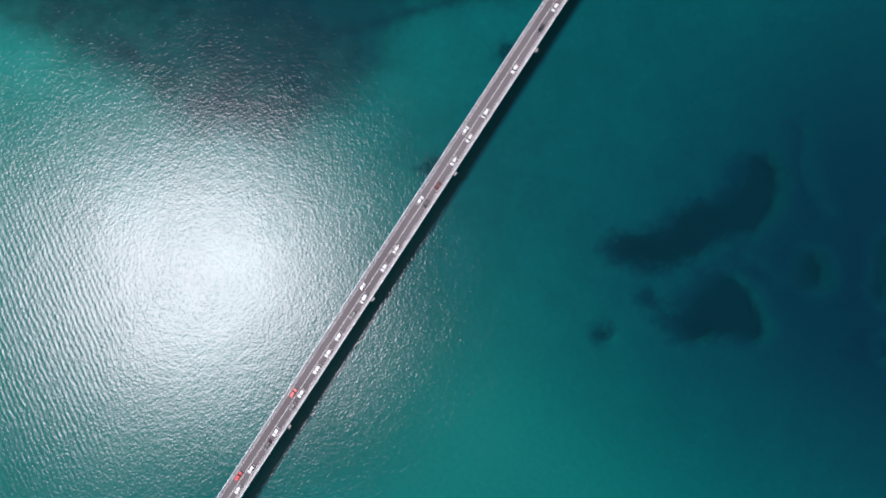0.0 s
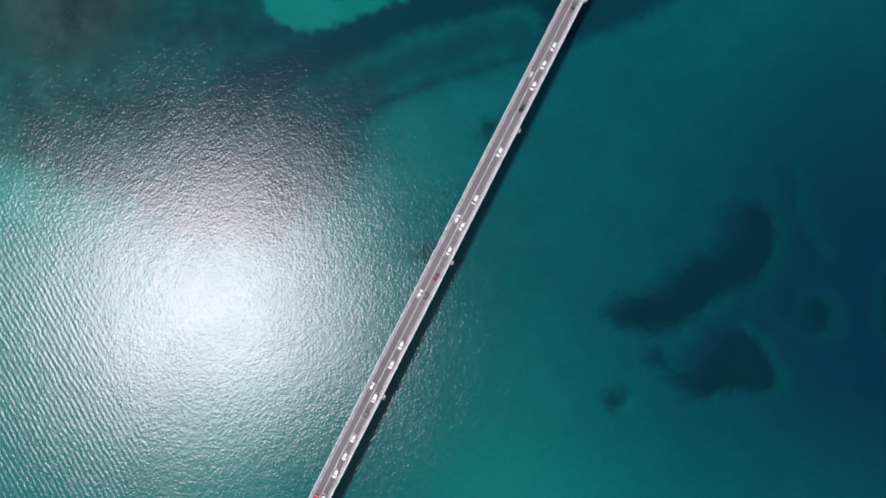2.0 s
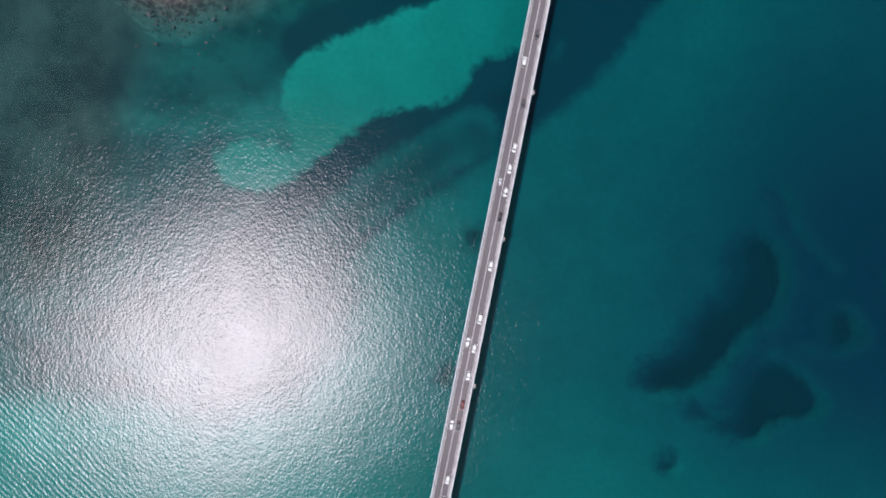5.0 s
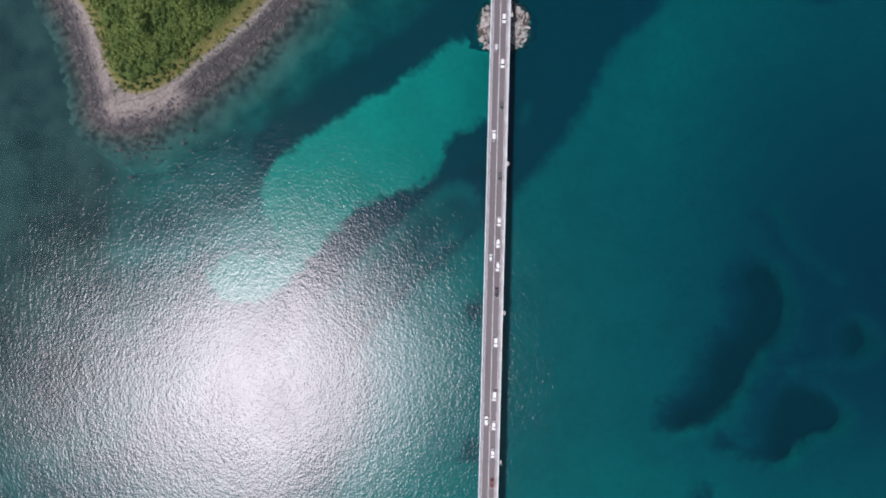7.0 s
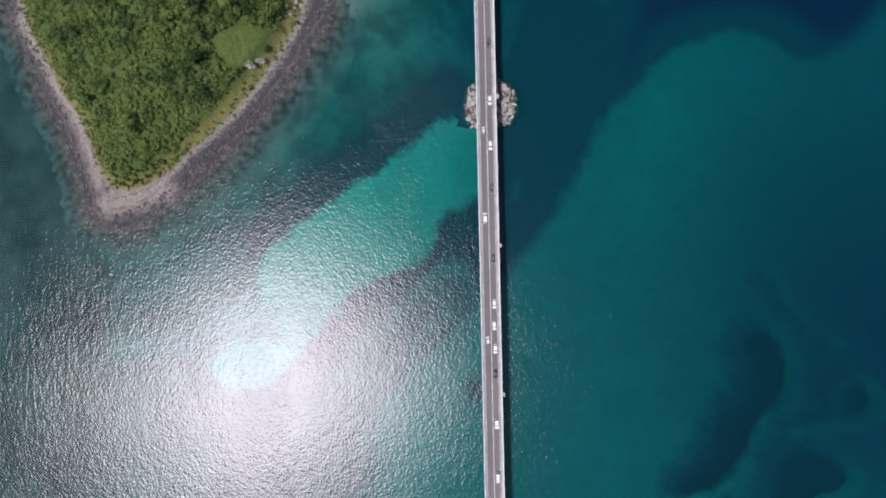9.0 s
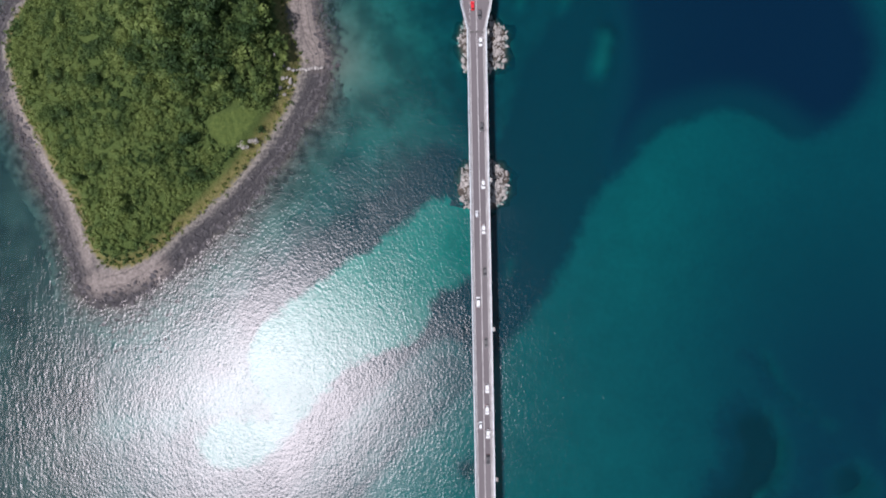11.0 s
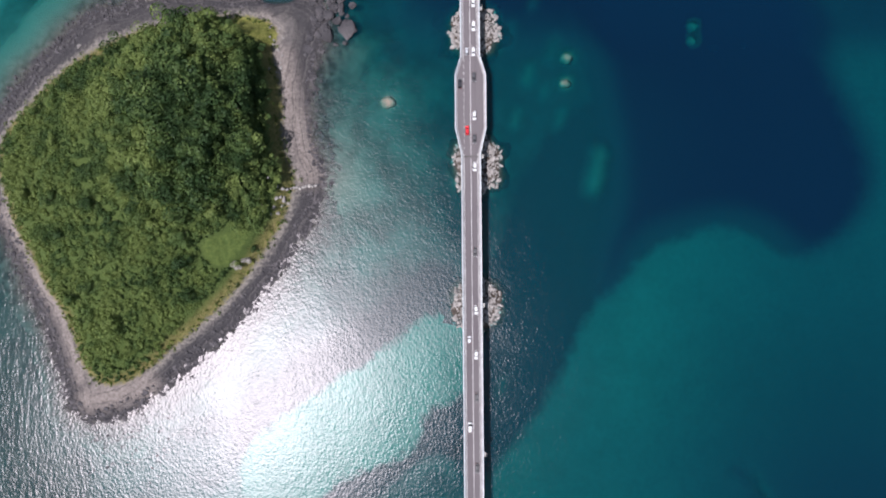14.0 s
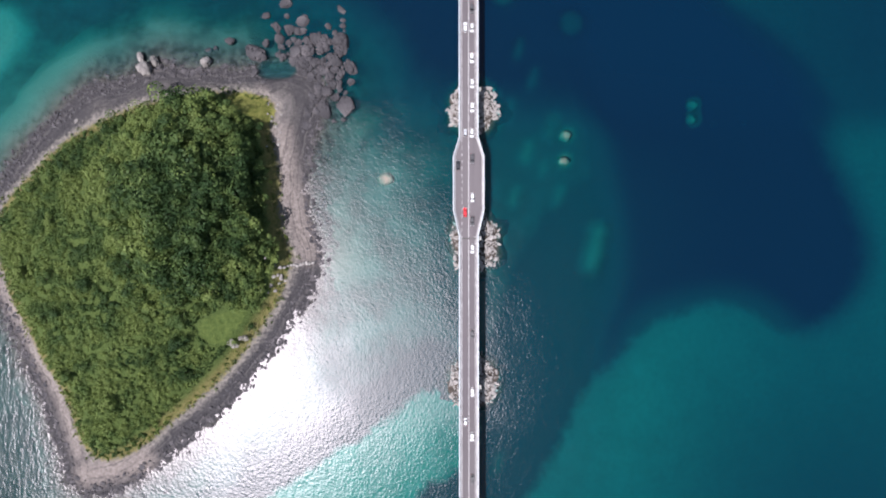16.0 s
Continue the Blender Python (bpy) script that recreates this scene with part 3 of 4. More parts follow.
def build_bridge():
    bridge = thing("road_bridge", "long straight two-lane concrete road bridge over the sea", "bridge")
    part("deck_slab", strip(-HALF, HALF, -0.12, -0.55, widen=(-1, 1)), CONCRETE, bridge)
    part("carriageway", strip(-3.38, 3.38, 0.0, -0.11, widen=(-1, 1)), ASPHALT, bridge, "worn pinkish-grey asphalt")
    part("walkway", strip(-4.0, -3.38, 0.14, -0.11, widen=(-1, -1)), WALKWAY, bridge, "narrow raised grey walkway")
    # dark strip put in as the shadow between parapet and walkway
    part("shadow_gap", strip(-4.2, -4.0, 0.02, -0.11, widen=(-1, -1)), JOINT_METAL, bridge, "dark strip for the shadow gap behind the railing")
    part("kerb", strip(3.38, 4.2, 0.16, -0.11, widen=(1, 1)), CONCRETE, bridge, "wide pale concrete kerb")
    part("parapet", strip(-HALF, -4.2, 0.55, -0.5, widen=(-1, -1)), CONCRETE, bridge)
    part("parapet", strip(4.2, HALF, 0.55, -0.5, widen=(1, 1)), CONCRETE, bridge)
    for side in (-1, 1):
        a, b = sorted((side * 4.24, side * 4.56))
        rail = strip(a, b, 1.10, 1.00, widen=(side, side))
        low = strip(a + 0.04, b - 0.04, 0.82, 0.76, widen=(side, side))
        tmp = bpy.data.meshes.new("lower_rail")
        low.to_mesh(tmp)
        low.free()
        rail.from_mesh(tmp)
        y = -420.0
        while y < 260:
            x = side * (4.40 + bay(y))
            z = deck_z(y)
            box(rail, (x - 0.05, y - 0.06, z + 0.5), (x + 0.05, y + 0.06, z + 1.02))
            y += 2.0
        part("railing", rail, RAIL_METAL, bridge, "pale painted steel railing")
    girder = ribbon(bmesh.new(), lambda y: -2.6, lambda y: 2.6, -0.56, -3.2, [Y0, Y1])
    part("box_girder", girder, PIER_CONCRETE, bridge)
    part("centre_line", strip(-0.12, 0.12, 0.008, 0.001), LINE_WHITE, bridge, "worn white centre line")
    for x in (-3.12, 3.0):
        if x > 0:
            part("edge_line", strip(x - 0.08, x + 0.08, 0.008, 0.001, Y0, 54.0), LINE_WHITE, bridge, "white edge line")
            part("edge_line", strip(x - 0.08, x + 0.08, 0.008, 0.001, 100.0, Y1), LINE_WHITE, bridge, "white edge line")
        else:
            part("edge_line", strip(x - 0.08, x + 0.08, 0.008, 0.001, Y0, 54.0), LINE_WHITE, bridge, "white edge line")
            part("edge_line", strip(x - 0.08, x + 0.08, 0.008, 0.001, 99.0, Y1), LINE_WHITE, bridge, "white edge line")
            y = 56.0
            while y < 98:
                part("dash", strip(x - 0.08, x + 0.08, 0.008, 0.001, y, y + 1.6), LINE_WHITE, bridge)
                y += 3.2
    joint = strip(-3.6, 3.6, 0.03, 0.002, 52.4, 53.2)
    part("expansion_joint", joint, JOINT_METAL, bridge, "dark toothed steel expansion joint")
    for y in (-226.0, 123.0):
        part("expansion_joint", strip(-3.36, 3.36, 0.02, 0.002, y, y + 0.25), JOINT_METAL, bridge)
    # platforms that stand out beside the deck over each pier
    for k in range(-5, 4):
        y = -17.0 + 69.8 * k
        z = deck_z(y)
        bm = bmesh.new()
        box(bm, (HALF + 0.01, y - 0.9, z - 0.75), (HALF + 1.2, y + 0.9, z - 0.45), 0.05)
        for px, py in ((1.28, -0.83), (1.28, 0.83), (0.3, -0.83), (0.3, 0.83)):
            box(bm, (HALF + px - 0.04, y + py - 0.04, z - 0.46), (HALF + px + 0.04, y + py + 0.04, z + 0.6))
        box(bm, (HALF + 0.2, y - 0.87, z + 0.55), (HALF + 1.32, y - 0.79, z + 0.63))
        box(bm, (HALF + 0.2, y + 0.79, z + 0.55), (HALF + 1.32, y + 0.87, z + 0.63))
        box(bm, (HALF + 1.24, y - 0.8, z + 0.55), (HALF + 1.32, y + 0.8, z + 0.63))
        part("pier_platform", bm, PIER_CONCRETE, bridge, "small railed maintenance platform")
    for k in range(-5, 4):
        y = -17.0 + 69.8 * k
        z = deck_z(y)
        bm = bmesh.new()
        box(bm, (-1.9, y - 1.1, -24), (1.9, y + 1.1, z - 4.6), 0.5, segments=2)
        part("pier", bm, PIER_CONCRETE, bridge)
        bm = bmesh.new()
        box(bm, (-3.4, y - 1.4, z - 4.7), (3.4, y + 1.4, z - 3.22), 0.2)
        part("pier_cap", bm, PIER_CONCRETE, bridge)


build_bridge()


# ---- rocks ----
def stone_mesh(name, seed, material, flat=0.7, blocky=0.5, detail=2):
    """A rounded or blocky boulder about 1 m across."""
    bm = bmesh.new()
    bmesh.ops.create_icosphere(bm, subdivisions=detail, radius=0.5)
    r = random.Random(seed)
    shift = Vector((r.uniform(-50, 50), r.uniform(-50, 50), r.uniform(-50, 50)))
    planes = [(Vector((r.gauss(0, 1), r.gauss(0, 1), r.gauss(0, 1))).normalized(), r.uniform(0.28, 0.44)) for _ in range(7)]
    for v in bm.verts:
        d = v.co.normalized()
        p = v.co * (1 + 0.5 * noise.noise(d * 1.3 + shift) + 0.28 * noise.noise(d * 3.4 + shift) + 0.10 * noise.noise(d * 8.0 + shift))
        for n, h in planes:
            over = p.dot(n) - h
            if over > 0:
                p = p - n * over * (0.4 + 0.6 * blocky)
        p.z *= flat
        v.co = p
    return mesh_of(name, bm, material, smooth=blocky < 0.4)


ARMOUR = [stone_mesh("stone", s, PALE_STONE, 0.75, 0.95, 1) for s in range(8)]
BOULDERS = [stone_mesh("boulder", 40 + s, DARK_STONE, 0.65, 0.7, 3) for s in range(8)]
SUNKEN = [stone_mesh("sunken_boulder", 80 + s, WEEDY_ROCK, 0.5, 0.3, 2) for s in range(4)]


def stone_heap(cx, y, seed, length):
    heap = thing("armour_stone_mound", "mound of pale tan armour stones round a bridge pier", "rock mound", "pier rock mounds", at=(cx, y, 0))
    r = random.Random(seed)
    placed = []
    tries = 0
    while len(placed) < 250 and tries < 30000:
        tries += 1
        a, k = r.uniform(0, 2 * math.pi), math.sqrt(r.uniform(0.0, 1.0))
        x, yy = 12.4 * k * math.cos(a), length * k * math.sin(a)
        wob = 1 + 0.34 * noise.noise(Vector((math.cos(a) * 2.2, math.sin(a) * 2.2, seed)))
        x, yy = x * wob, yy * wob
        size = r.choice((0.9, 1.2, 1.5, 1.8, 2.2, 2.6)) * r.uniform(0.9, 1.1)
        if abs(x + cx) < 2.6 or any((x - px) ** 2 + (yy - py) ** 2 < (0.25 * (size + ps)) ** 2 for px, py, ps in placed):
            continue
        placed.append((x, yy, size))
        z = 1.7 * (1 - k**3) - 0.35 + r.uniform(-0.5, 0.6)
        ob = part("stone", r.choice(ARMOUR), None, heap)
        ob.location = (x, yy, z)
        ob.rotation_euler = (r.uniform(-0.5, 0.5), r.uniform(-0.5, 0.5), r.uniform(0, 6.28))
        ob.scale = (size * r.uniform(0.9, 1.9), size * r.uniform(0.65, 1.0), size)
    bm = bmesh.new()
    bmesh.ops.create_cone(bm, cap_ends=True, segments=48, radius1=1.55, radius2=0.86, depth=1.0, matrix=Matrix.Translation((0, 0, -4.0)) @ Matrix.Diagonal((12.5, length + 1, 8.4, 1)))
    for v in bm.verts:
        wob = 1 + 0.35 * noise.noise(v.co * 0.14 + Vector((seed, 0, 0))) + 0.12 * noise.noise(v.co * 0.5)
        v.co.x *= wob
        v.co.y *= wob
    # sunken rubble; its dark colour also paints the shadow in the gaps between stones
    part("core", bm, CORE_STONE, heap, "rubble core under water, darkened as shadow between the stones", smooth=True)


for seed, (mound_x, mound_y, mound_length) in zip((5, 9, 14), MOUNDS):
    stone_heap(mound_x, mound_y, seed, mound_length)


def boulder(x, y, z, size, seed, label, group="shore boulders", meshes=BOULDERS, stretch=(1.0, 1.0, 1.0), name="boulder"):
    r = random.Random(seed)
    ob = new(name, r.choice(meshes))
    ob.location = (x, y, z)
    ob.rotation_euler = (r.uniform(-0.2, 0.2), r.uniform(-0.2, 0.2), r.uniform(0, 6.28))
    ob.scale = tuple(size * s * r.uniform(0.85, 1.2) for s in stretch)
    return tagged(ob, label, "rock", group)


def build_rocks():
    big = [(-104, 143, 11), (-88, 167, 7), (-86, 154, 7), (-61, 149, 9), (-57, 136, 8), (-60, 118, 10), (-77, 145, 8), (-65, 140, 8), (-79, 138, 7), (-69, 125, 7), (-66, 128, 6), (-73, 149, 8), (-63, 143, 6),
           (-93, 156, 5), (-98, 161, 5), (-84, 144, 7), (-91, 150, 6), (-116, 149, 5), (-70, 134, 7), (-80, 158, 6), (-70, 116, 9)]
    for i, (x, y, s) in enumerate(big):
        boulder(x, y, 0.3, 0.88 * s, 100 + i, "large rounded grey boulder at the island's rocky point")
    r = random.Random(77)
    count = 0
    while count < 230:
        x, y = r.gauss(-77, 11), r.gauss(135, 13)
        if not (-106 < x < -56 and 104 < y < 165) or (x < -90 and y < 128) or math.hypot((x + 93) / 10.5, (y - 135) / 5.5) < 1.0:
            continue
        boulder(x, y, 0.1 + r.uniform(-0.5, 0.6), r.choice((1.3, 1.8, 2.4, 3.2, 4.2)) * r.uniform(0.9, 1.1), 1200 + count, "grey boulder among the wave-washed rocks")
        count += 1
    for i in range(70):
        k = r.uniform(0, 1)
        x, y = -70 + r.gauss(0, 3) - 5 * (1 - k), 105 - 70 * k + r.gauss(0, 2)
        boulder(x, y, ground_at(x, y) + 0.1, r.uniform(0.8, 2.4), 400 + i, "low dark rock on the island's shelf")
    for i in range(26):
        x, y = r.uniform(-160, -112), r.uniform(131, 146)
        boulder(x, y, max(-0.6, ground_at(x, y)), r.uniform(1.2, 3.6), 500 + i, "low dark rock at the water's edge")
    # upright stacks on the north beach
    stacks = [stone_mesh("rock_stack", 680 + s, LIGHT_ROCK, 0.7, 0.6, 3) for s in range(3)]
    for i, (x, y, s, h) in enumerate([(-156, 135, 7.0, 10.0), (-152, 139, 5.0, 6.0), (-127, 139, 5.0, 5.0), (-159, 141, 4.0, 3.0)]):
        boulder(x, y, 1.5, s, 600 + i, "upright pale rock stack on the pebble beach", "rock stacks", stacks, stretch=(0.8, 1.1, h / s * 1.5), name="rock_stack")
    light = [stone_mesh("pale_rock", 700 + s, LIGHT_ROCK, 0.6, 0.5, 2) for s in range(3)]
    for i in range(22):
        x, y = r.uniform(-100, -86), r.uniform(24, 46)
        boulder(x, y, ground_at(x, y), r.uniform(0.9, 2.6), 720 + i, "pale angular rock below the wooded slope", "pale rocks", light)
    for i in range(16):
        x, y = r.uniform(-98, -89), r.uniform(96, 122)
        boulder(x, y, ground_at(x, y), r.uniform(0.9, 2.4), 760 + i, "pale angular rock below the wooded slope", "pale rocks", light)
    boulder(-190, 110, ground_at(-190, 110) + 0.2, 2.8, 790, "bleached white rock on the pebble beach", "pale rocks", light)
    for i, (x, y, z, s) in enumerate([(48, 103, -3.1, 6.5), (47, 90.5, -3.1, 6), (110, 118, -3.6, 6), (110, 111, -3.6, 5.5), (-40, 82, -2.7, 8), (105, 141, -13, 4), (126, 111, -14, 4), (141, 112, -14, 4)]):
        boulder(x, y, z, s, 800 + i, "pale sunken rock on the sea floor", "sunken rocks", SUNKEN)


def build_shore_stones():
    """Loose stones strewn along the waterline and up the beach."""
    rng = np.random.default_rng(21)
    outline = np.array(SHORE)
    ahead = np.roll(outline, -1, 0) - outline
    span = np.hypot(ahead[:, 0], ahead[:, 1])
    pick = rng.choice(len(outline), 2600, p=span / span.sum())
    inward = np.stack([ahead[:, 1], -ahead[:, 0]], -1) / span[:, None]
    spread = np.where(rng.random(2600) < 0.6, rng.normal(0.5, 2.2, 2600), rng.uniform(0, 7, 2600))
    at = outline[pick] + ahead[pick] * rng.random(2600)[:, None] + inward[pick] * spread[:, None]
    off = rng.random(2600) < 0.08
    at[off] = np.array([-168.0, -84.0]) + rng.normal(0, 1, (int(off.sum()), 2)) * np.array([15.0, 7.0])
    gx, gy = at[None, :, 0], at[None, :, 1]
    z, shore, veg = island_height(gx, gy, field_noise(gx, gy, 22.0, 3.1))
    z = np.where(off, np.maximum(z, -0.3), z)
    verts, faces, total = [], [], 0
    shapes = [stone_mesh("pebble", 300 + k, DARK_STONE, 0.6, 0.8, 1) for k in range(4)]
    tris = [np.array([tuple(p.vertices) for p in me.polygons]) for me in shapes]
    cos = [np.array([tuple(v.co) for v in me.vertices]) for me in shapes]
    for k in range(2600):
        if veg[0, k] > -1.0 or z[0, k] < -0.9 or (shore[0, k] > 2.5 and at[k, 0] > -100 and at[k, 1] > 38):
            continue
        kind = int(rng.integers(4))
        a, size = rng.uniform(0, 6.28), rng.choice((0.5, 0.7, 1.0, 1.4, 2.0)) * rng.uniform(0.8, 1.2) * (0.75 if off[k] else 1.0)
        turn = np.array([[math.cos(a), -math.sin(a), 0], [math.sin(a), math.cos(a), 0], [0, 0, 1]])
        co = cos[kind] * np.array([size * 1.3, size * 0.9, size]) @ turn.T + np.array([at[k, 0], at[k, 1], z[0, k] + 0.12])
        faces.append(tris[kind] + total)
        total += len(co)
        verts.append(co)
    me = bpy.data.meshes.new("shore_stones")
    me.from_pydata(np.concatenate(verts).tolist(), [], np.concatenate(faces).tolist())
    me.materials.append(DARK_STONE)
    tagged(new("shore_stones", me), "loose dark stones strewn along the island's waterline", "stones", kind="stuff")


def build_groyne():
    """A short line of weathered blocks from the foot of the slope down to the sea."""
    groyne = thing("stone_groyne", "short low groyne of weathered stone blocks across the beach", "groyne", at=(-82.5, 40.2, ground_at(-82.5, 40.2)))
    r = random.Random(66)
    for k in range(11):
        x = -7.6 + 1.45 * k
        ob = part("block", r.choice(ARMOUR), None, groyne)
        ob.location = (x, 0.13 * x + r.uniform(-0.3, 0.3), ground_at(x - 82.5, 40.2 + 0.13 * x) - groyne.location.z + 0.5)
        ob.rotation_euler = (r.uniform(-0.2, 0.2), r.uniform(-0.2, 0.2), r.uniform(-0.4, 0.4))
        ob.scale = (r.uniform(1.8, 2.6), r.uniform(1.5, 2.1), r.uniform(1.9, 2.6))


build_rocks()
build_groyne()
build_shore_stones()


# ---- trees ----
def leaf_cloud(r, count, radius, height, leaf, lobes):
    """Corners of small bent leaf sprays spread over a lobed crown."""
    rng = np.random.default_rng(r.randrange(1 << 30))
    centres = rng.normal(0, 1, (lobes, 3)) * np.array([0.46, 0.46, 0.22]) * radius
    centres[:, 2] = np.abs(centres[:, 2]) + height * 0.55
    sizes = rng.uniform(0.38, 0.66, lobes) * radius
    pick = rng.integers(0, lobes, count)
    d = rng.normal(0, 1, (count, 3))
    d[:, 2] = np.abs(d[:, 2]) * 0.9 - 0.15
    d /= np.linalg.norm(d, axis=1)[:, None]
    shell = rng.uniform(0.84, 1.04, count)
    pos = centres[pick] + d * (sizes[pick] * shell)[:, None] * np.array([1, 1, 0.8])
    n = d + rng.normal(0, 0.30, (count, 3))
    n /= np.linalg.norm(n, axis=1)[:, None]
    side = np.cross(n, rng.normal(0, 1, (count, 3)))
    side /= np.linalg.norm(side, axis=1)[:, None] + 1e-9
    up = np.cross(n, side)
    s = (leaf * rng.uniform(0.6, 1.35, count))[:, None]
    quad = np.stack([pos - side * s, pos - up * s * 0.55 + n * s * 0.22, pos + side * s, pos + up * s * 0.55 - n * s * 0.1], 1)
    return quad.reshape(-1, 3)


def leaves_mesh(name, corners, material):
    quads = np.arange(len(corners), dtype=np.int32).reshape(-1, 4)
    return raw_mesh(name, corners, quads, material)


def trunk_mesh(name, r, height, radius):
    bm = bmesh.new()
    lean = Vector((r.uniform(-0.3, 0.3), r.uniform(-0.3, 0.3), height * 0.55))
    rod(bm, (0, 0, -0.8), lean, 0.22, 0.15, 7)
    for k in range(5):
        a = k * 1.26 + r.uniform(-0.3, 0.3)
        tip = Vector((math.cos(a) * radius * 0.6, math.sin(a) * radius * 0.6, height * r.uniform(0.68, 0.85)))
        rod(bm, lean * r.uniform(0.75, 1.0), tip, 0.10, 0.03, 5)
    return mesh_of(name, bm, BARK, True)


def tree_kinds():
    kinds = []
    for k in range(7):
        r = random.Random(900 + k)
        radius, height = r.uniform(3.0, 4.8), r.uniform(4.5, 6.5)
        crown = leaves_mesh("crown", leaf_cloud(r, 900, radius, height, 0.42, r.randint(5, 9)), LEAVES)
        kinds.append((crown, trunk_mesh("trunk", r, height, radius)))
    return kinds


def build_trees():
    kinds = tree_kinds()
    r = random.Random(31)
    pts = []
    step = 3.0
    for row in range(80):
        for col in range(64):
            x = -238 + step * (col + 0.5 * (row % 2)) + r.uniform(-1.1, 1.1)
            y = -62 + 0.87 * step * row + r.uniform(-1.1, 1.1)
            pts.append((x, y))
    gx, gy = np.array([pts])[..., 0], np.array([pts])[..., 1]
    z, shore, veg = island_height(gx, gy, field_noise(gx, gy, 22.0, 3.1))
    lawn = np.maximum(inside(gx, gy, LAWN), inside(gx, gy, CLEARING))
    spots = [(x, y, float(h)) for (x, y), h, v, w in zip(pts, z[0], veg[0], lawn[0]) if v > (5.5 if x > -138 and y < 42 else 3.6 if x > -104 and y > 40 else 0.6) and w < -1.4]
    inner = {p[:2]: v for p, v in zip(zip(gx[0], gy[0]), veg[0])}
    r.shuffle(spots)
    single = 0
    rest = []
    for x, y, h in spots:
        v = inner[(x, y)]
        tall = max(0.0, min(1.0, (x + 175) / 40)) * max(0.0, min(1.0, (y - 8) / 34))
        if v > (8 if x > -112 and y > 40 else 5) and single < 290 and r.random() < 0.03 + 0.42 * tall:
            single += 1
            crown, trunk = kinds[r.randrange(len(kinds))]
            tree = thing("tree", "dense broad-leaved evergreen tree on the island hill", "tree", "island trees", at=(x, y, h))
            s = r.choice((0.6, 0.75, 0.9, 1.05, 1.25, 1.5)) * r.uniform(0.92, 1.08) * (0.72 + 0.36 * tall)
            tree.scale = (s, s, s * r.uniform(0.9, 1.15))
            tree.rotation_euler = (0, 0, r.uniform(0, 6.28))
            part("trunk", trunk, None, tree)
            part("crown", crown, None, tree)
        else:
            edge = 1.0 if x > -112 and y > 45 else min(1.0, 0.35 + v / 9)
            if tall < 0.6 and r.random() < 0.14:
                continue
            edge = edge * (0.78 + 0.22 * tall)
            edge = edge * r.choice((0.6, 0.8, 1.0, 1.0, 1.25))
            radius, height = r.uniform(1.6, 3.1) * edge, r.uniform(0.9 + 1.7 * tall, 2.6 + 2.0 * tall) * edge
            c = leaf_cloud(r, int(270 * edge) + 50, radius, height, 0.36 + 0.06 * tall, r.randint(4, 8)) + np.array([x, y, h - 0.3])
            rest.append(c)
    corners = np.concatenate(rest)
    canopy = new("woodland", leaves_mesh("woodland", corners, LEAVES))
    tagged(canopy, "dense mixed green woodland canopy covering the island", "woodland", kind="stuff")
    # low scrub along the edge of the wood
    low = []
    outline = np.array(VEGETATION)
    for i, p in enumerate(outline):
        q = outline[(i + 1) % len(outline)]
        steps = max(1, int(np.hypot(*(q - p)) / 1.1))
        for k in range(steps):
            if r.random() < 0.25:
                continue
            x, y = p + (q - p) * (k / steps) + np.array([r.gauss(0, 1.3), r.gauss(0, 1.3)])
            low.append(leaf_cloud(r, 46, r.uniform(0.6, 1.3), r.uniform(0.5, 1.2), 0.26, 3) + np.array([x, y, ground_at(x, y)]))
    scrub = new("scrub", leaves_mesh("scrub", np.concatenate(low), SCRUB))
    tagged(scrub, "low yellow-green scrub along the edge of the wood", "scrub", kind="stuff")
    # round shrub and bleached dead shrub beside the lawn
    for x, y, dead in ((-104.5, 10.5, False), (-113, 2.5, True), (-108, 5, True)):
        shrub = thing("shrub", "bleached grey dead shrub beside the lawn" if dead else "round dark green shrub beside the lawn", "shrub", at=(x, y, ground_at(x, y)))
        part("trunk", trunk_mesh("trunk", r, 2.0, 1.2), None, shrub)
        mesh = leaves_mesh("crown", leaf_cloud(r, 420, 2.0, 2.4, 0.28, 6), DEADWOOD if dead else LEAVES)
        part("crown", mesh, None, shrub)


build_trees()


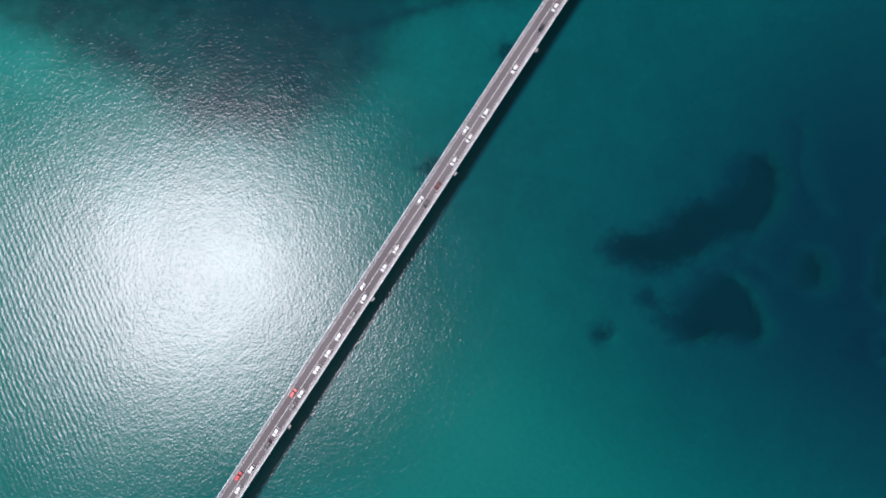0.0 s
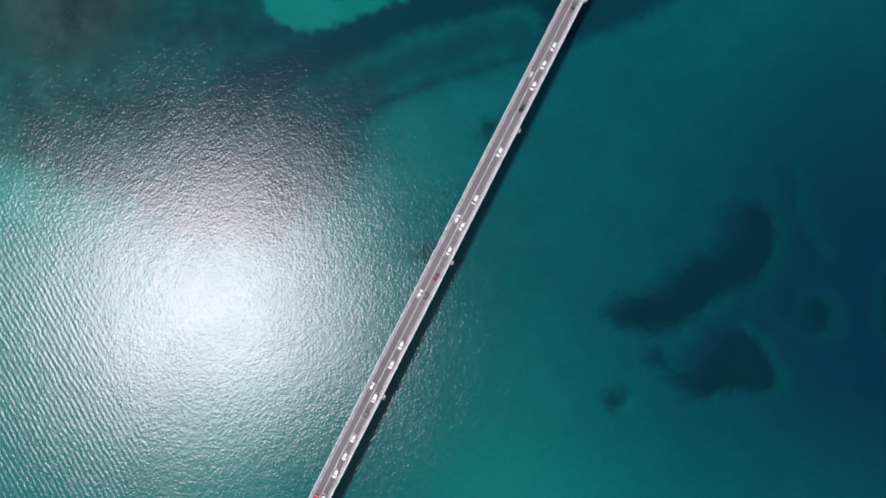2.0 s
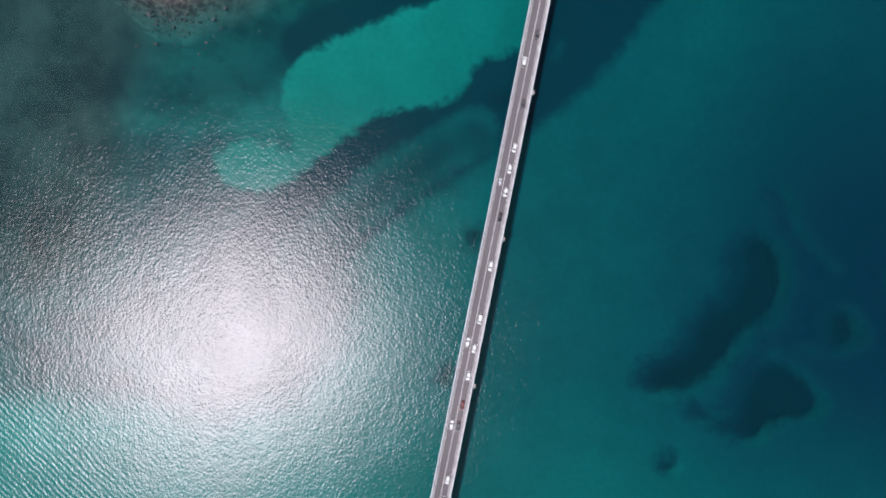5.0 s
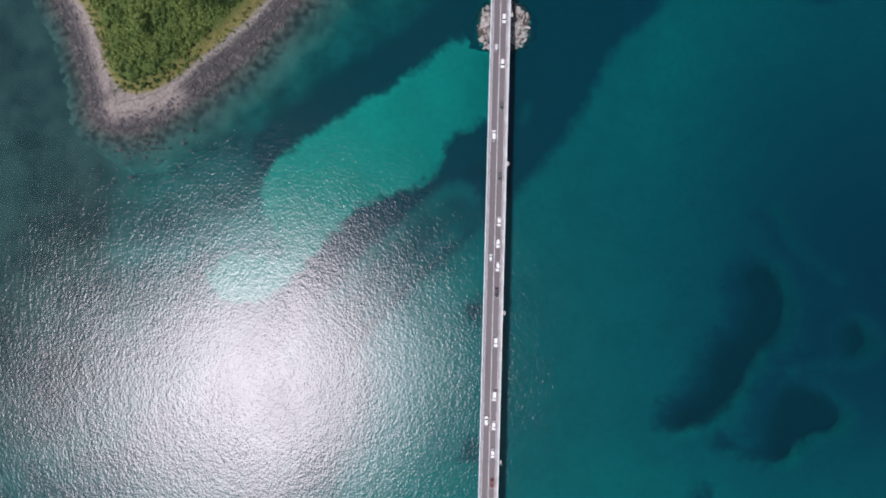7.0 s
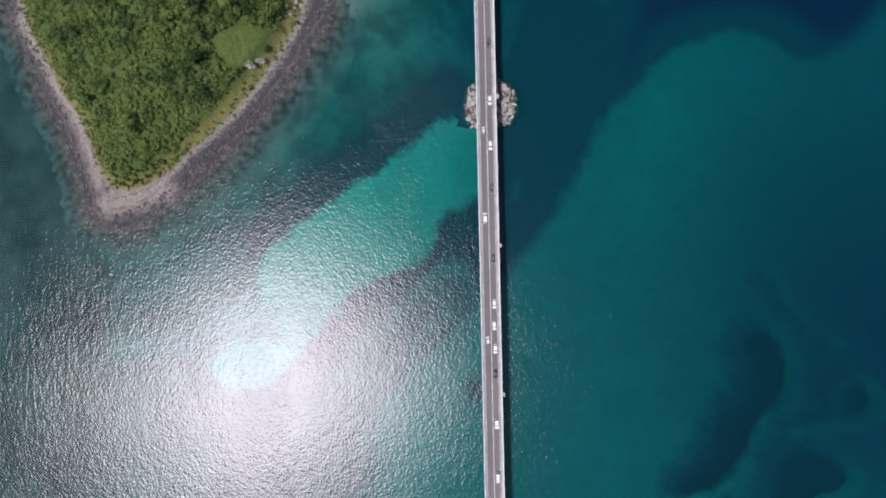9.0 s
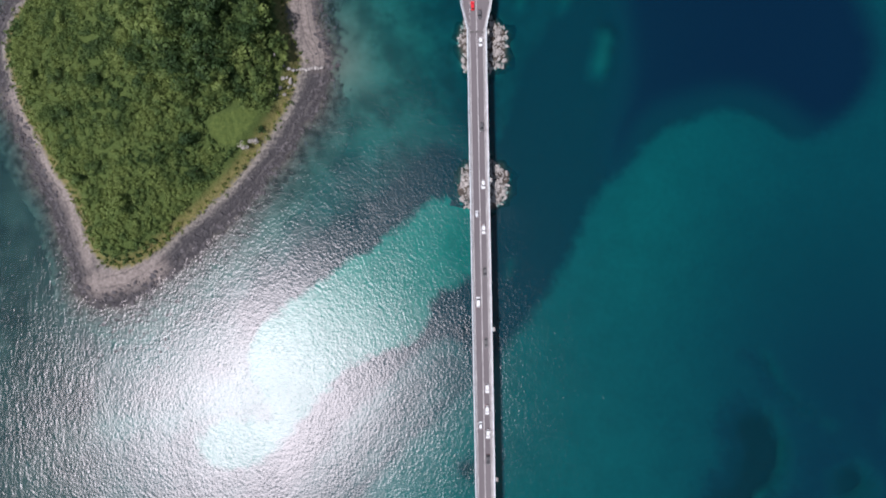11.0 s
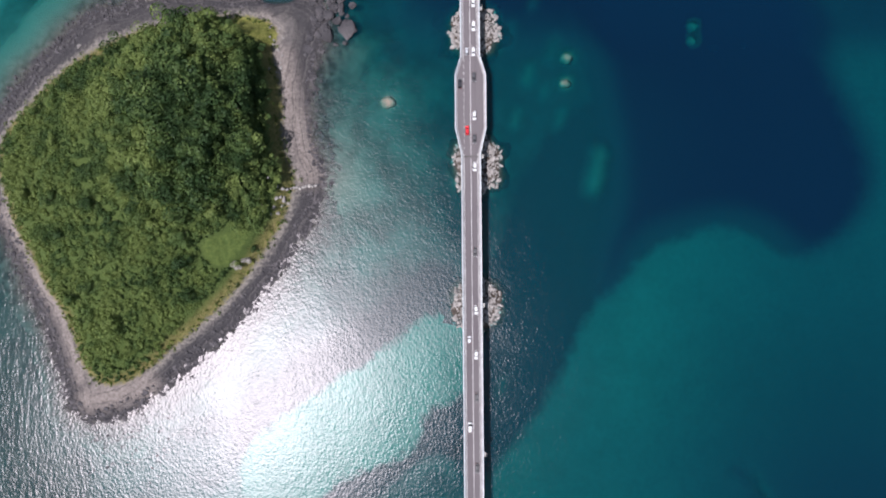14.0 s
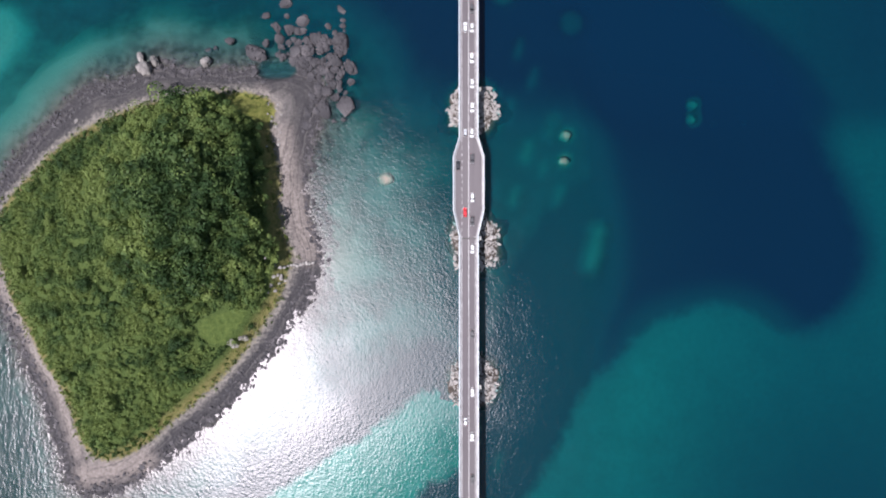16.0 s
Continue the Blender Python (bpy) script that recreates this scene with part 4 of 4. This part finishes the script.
# ---- cars ----
def car_kind(name, label, color, length, width, height, cab0, cab1, hood):
    """A car with its nose towards -y; cab0 and cab1: where the cabin begins and ends, from the nose."""
    car = thing(name, label, "car", "cars on the bridge")
    half, w = length / 2, width / 2
    paint = CAR_PAINT[color]
    bm = bmesh.new()
    box(bm, (-w, -half, 0.24), (w, half, hood), 0.16, (0.94, 0.97), 2)
    part("body", bm, paint, car, smooth=False)
    a, b = -half + cab0 * length, -half + cab1 * length
    bm = bmesh.new()
    box(bm, (-w * 0.93, a, hood - 0.04), (w * 0.93, b, height - 0.05), 0.07, (0.82, 0.74), 2)
    part("glasshouse", bm, TINTED, car, "dark tinted windows")
    mid, span = (a + b) / 2, (b - a) / 2
    bm = bmesh.new()
    box(bm, (-w * 0.77, mid - span * 0.66, height - 0.09), (w * 0.77, mid + span * 0.76, height), 0.05, (0.95, 0.97), 2)
    part("roof", bm, paint, car)
    for side in (-1, 1):
        for y in (-half + 0.17 * length, half - 0.18 * length):
            bm = bmesh.new()
            rod(bm, (side * (w - 0.2), y, 0.31), (side * (w + 0.01), y, 0.31), 0.31, None, 14)
            wheel = part("wheel", bm, RUBBER, car)
            bm = bmesh.new()
            rod(bm, (side * (w - 0.02), y, 0.31), (side * (w + 0.025), y, 0.31), 0.19, None, 10)
            part("rim", bm, RIM, wheel)
        bm = bmesh.new()
        box(bm, (side * w * 0.72 - 0.16, -half - 0.015, hood - 0.30), (side * w * 0.72 + 0.16, -half + 0.22, hood - 0.12), 0.03)
        part("headlight", bm, LAMP_CLEAR, car)
        bm = bmesh.new()
        box(bm, (side * w * 0.80 - 0.12, half - 0.14, hood - 0.32), (side * w * 0.80 + 0.12, half + 0.015, hood - 0.06), 0.03)
        part("tail_light", bm, LAMP_RED, car)
        bm = bmesh.new()
        x0, x1 = sorted((side * (w - 0.02), side * (w + 0.17)))
        box(bm, (x0, a + 0.18, hood - 0.02), (x1, a + 0.32, hood + 0.12), 0.03)
        part("mirror", bm, paint, car)
    for end in (-half + 0.035, half - 0.035):
        bm = bmesh.new()
        box(bm, (-w * 0.9, end - 0.065, 0.22), (w * 0.9, end + 0.065, 0.42), 0.04)
        part("bumper", bm, TRIM, car)
    return car


def build_cars():
    kinds = {
        "w": car_kind("hatchback", "white hatchback car with dark windows on the bridge", "white", 4.3, 1.72, 1.52, 0.24, 0.94, 0.92),
        "W": car_kind("estate_car", "white estate car with dark windows on the bridge", "white", 4.8, 1.8, 1.55, 0.25, 0.95, 0.95),
        "V": car_kind("minivan", "tall white minivan on the bridge", "white", 5.0, 1.85, 1.95, 0.14, 0.97, 1.05),
        "k": car_kind("small_car", "small boxy silver car on the bridge", "silver", 3.4, 1.48, 1.6, 0.2, 0.96, 0.95),
        "d": car_kind("dark_car", "dark grey saloon car on the bridge", "grey", 4.6, 1.76, 1.48, 0.26, 0.88, 0.9),
        "b": car_kind("black_car", "black estate car on the bridge", "black", 4.7, 1.78, 1.52, 0.25, 0.94, 0.93),
        "m": car_kind("maroon_car", "dark maroon hatchback car on the bridge", "maroon", 4.3, 1.72, 1.5, 0.24, 0.92, 0.92),
        "r": car_kind("red_car", "bright red hatchback car on the bridge", "red", 4.4, 1.74, 1.5, 0.25, 0.92, 0.92),
    }
    plan = ("-402wR -397rL -391wR -378dR -371wR -357dR -352rL -350wR -337WR -328wR -319wR -307dR -298VR -294kL -281wR -271wR -246dR -246wL -236mR -222wR -209wR -207wL -195VR -170WR -147dR -135wR -131kL -124wR -114wR -93dR -74VL -60dR -40wR -33kL -19wR 8dR 48wR 61dR 65rL 72wR 87dP 90dR 102kL 102wR 114WR 125wR 137WR 151WL 151wR 160dR")
    used = set()
    for i, word in enumerate(plan.split()):
        y, kind, lane = float(word[:-2]), word[-2], word[-1]
        if kind == "d" and i % 3 == 0 or lane == "P":
            kind = "b"
        x = {"R": 1.62, "L": -1.66, "P": -4.9}[lane]
        turn = 0 if lane == "R" else 180
        m = pose(x + 0.12 * math.sin(i * 2.3), y, deck_z(y) + 0.005, 0.65 if turn == 180 else -0.65, 0, turn + 1.0 * math.sin(i * 1.7))
        if kind in used:
            copy_thing(kinds[kind], m)
        else:
            kinds[kind].matrix_basis = m
            used.add(kind)


build_cars()
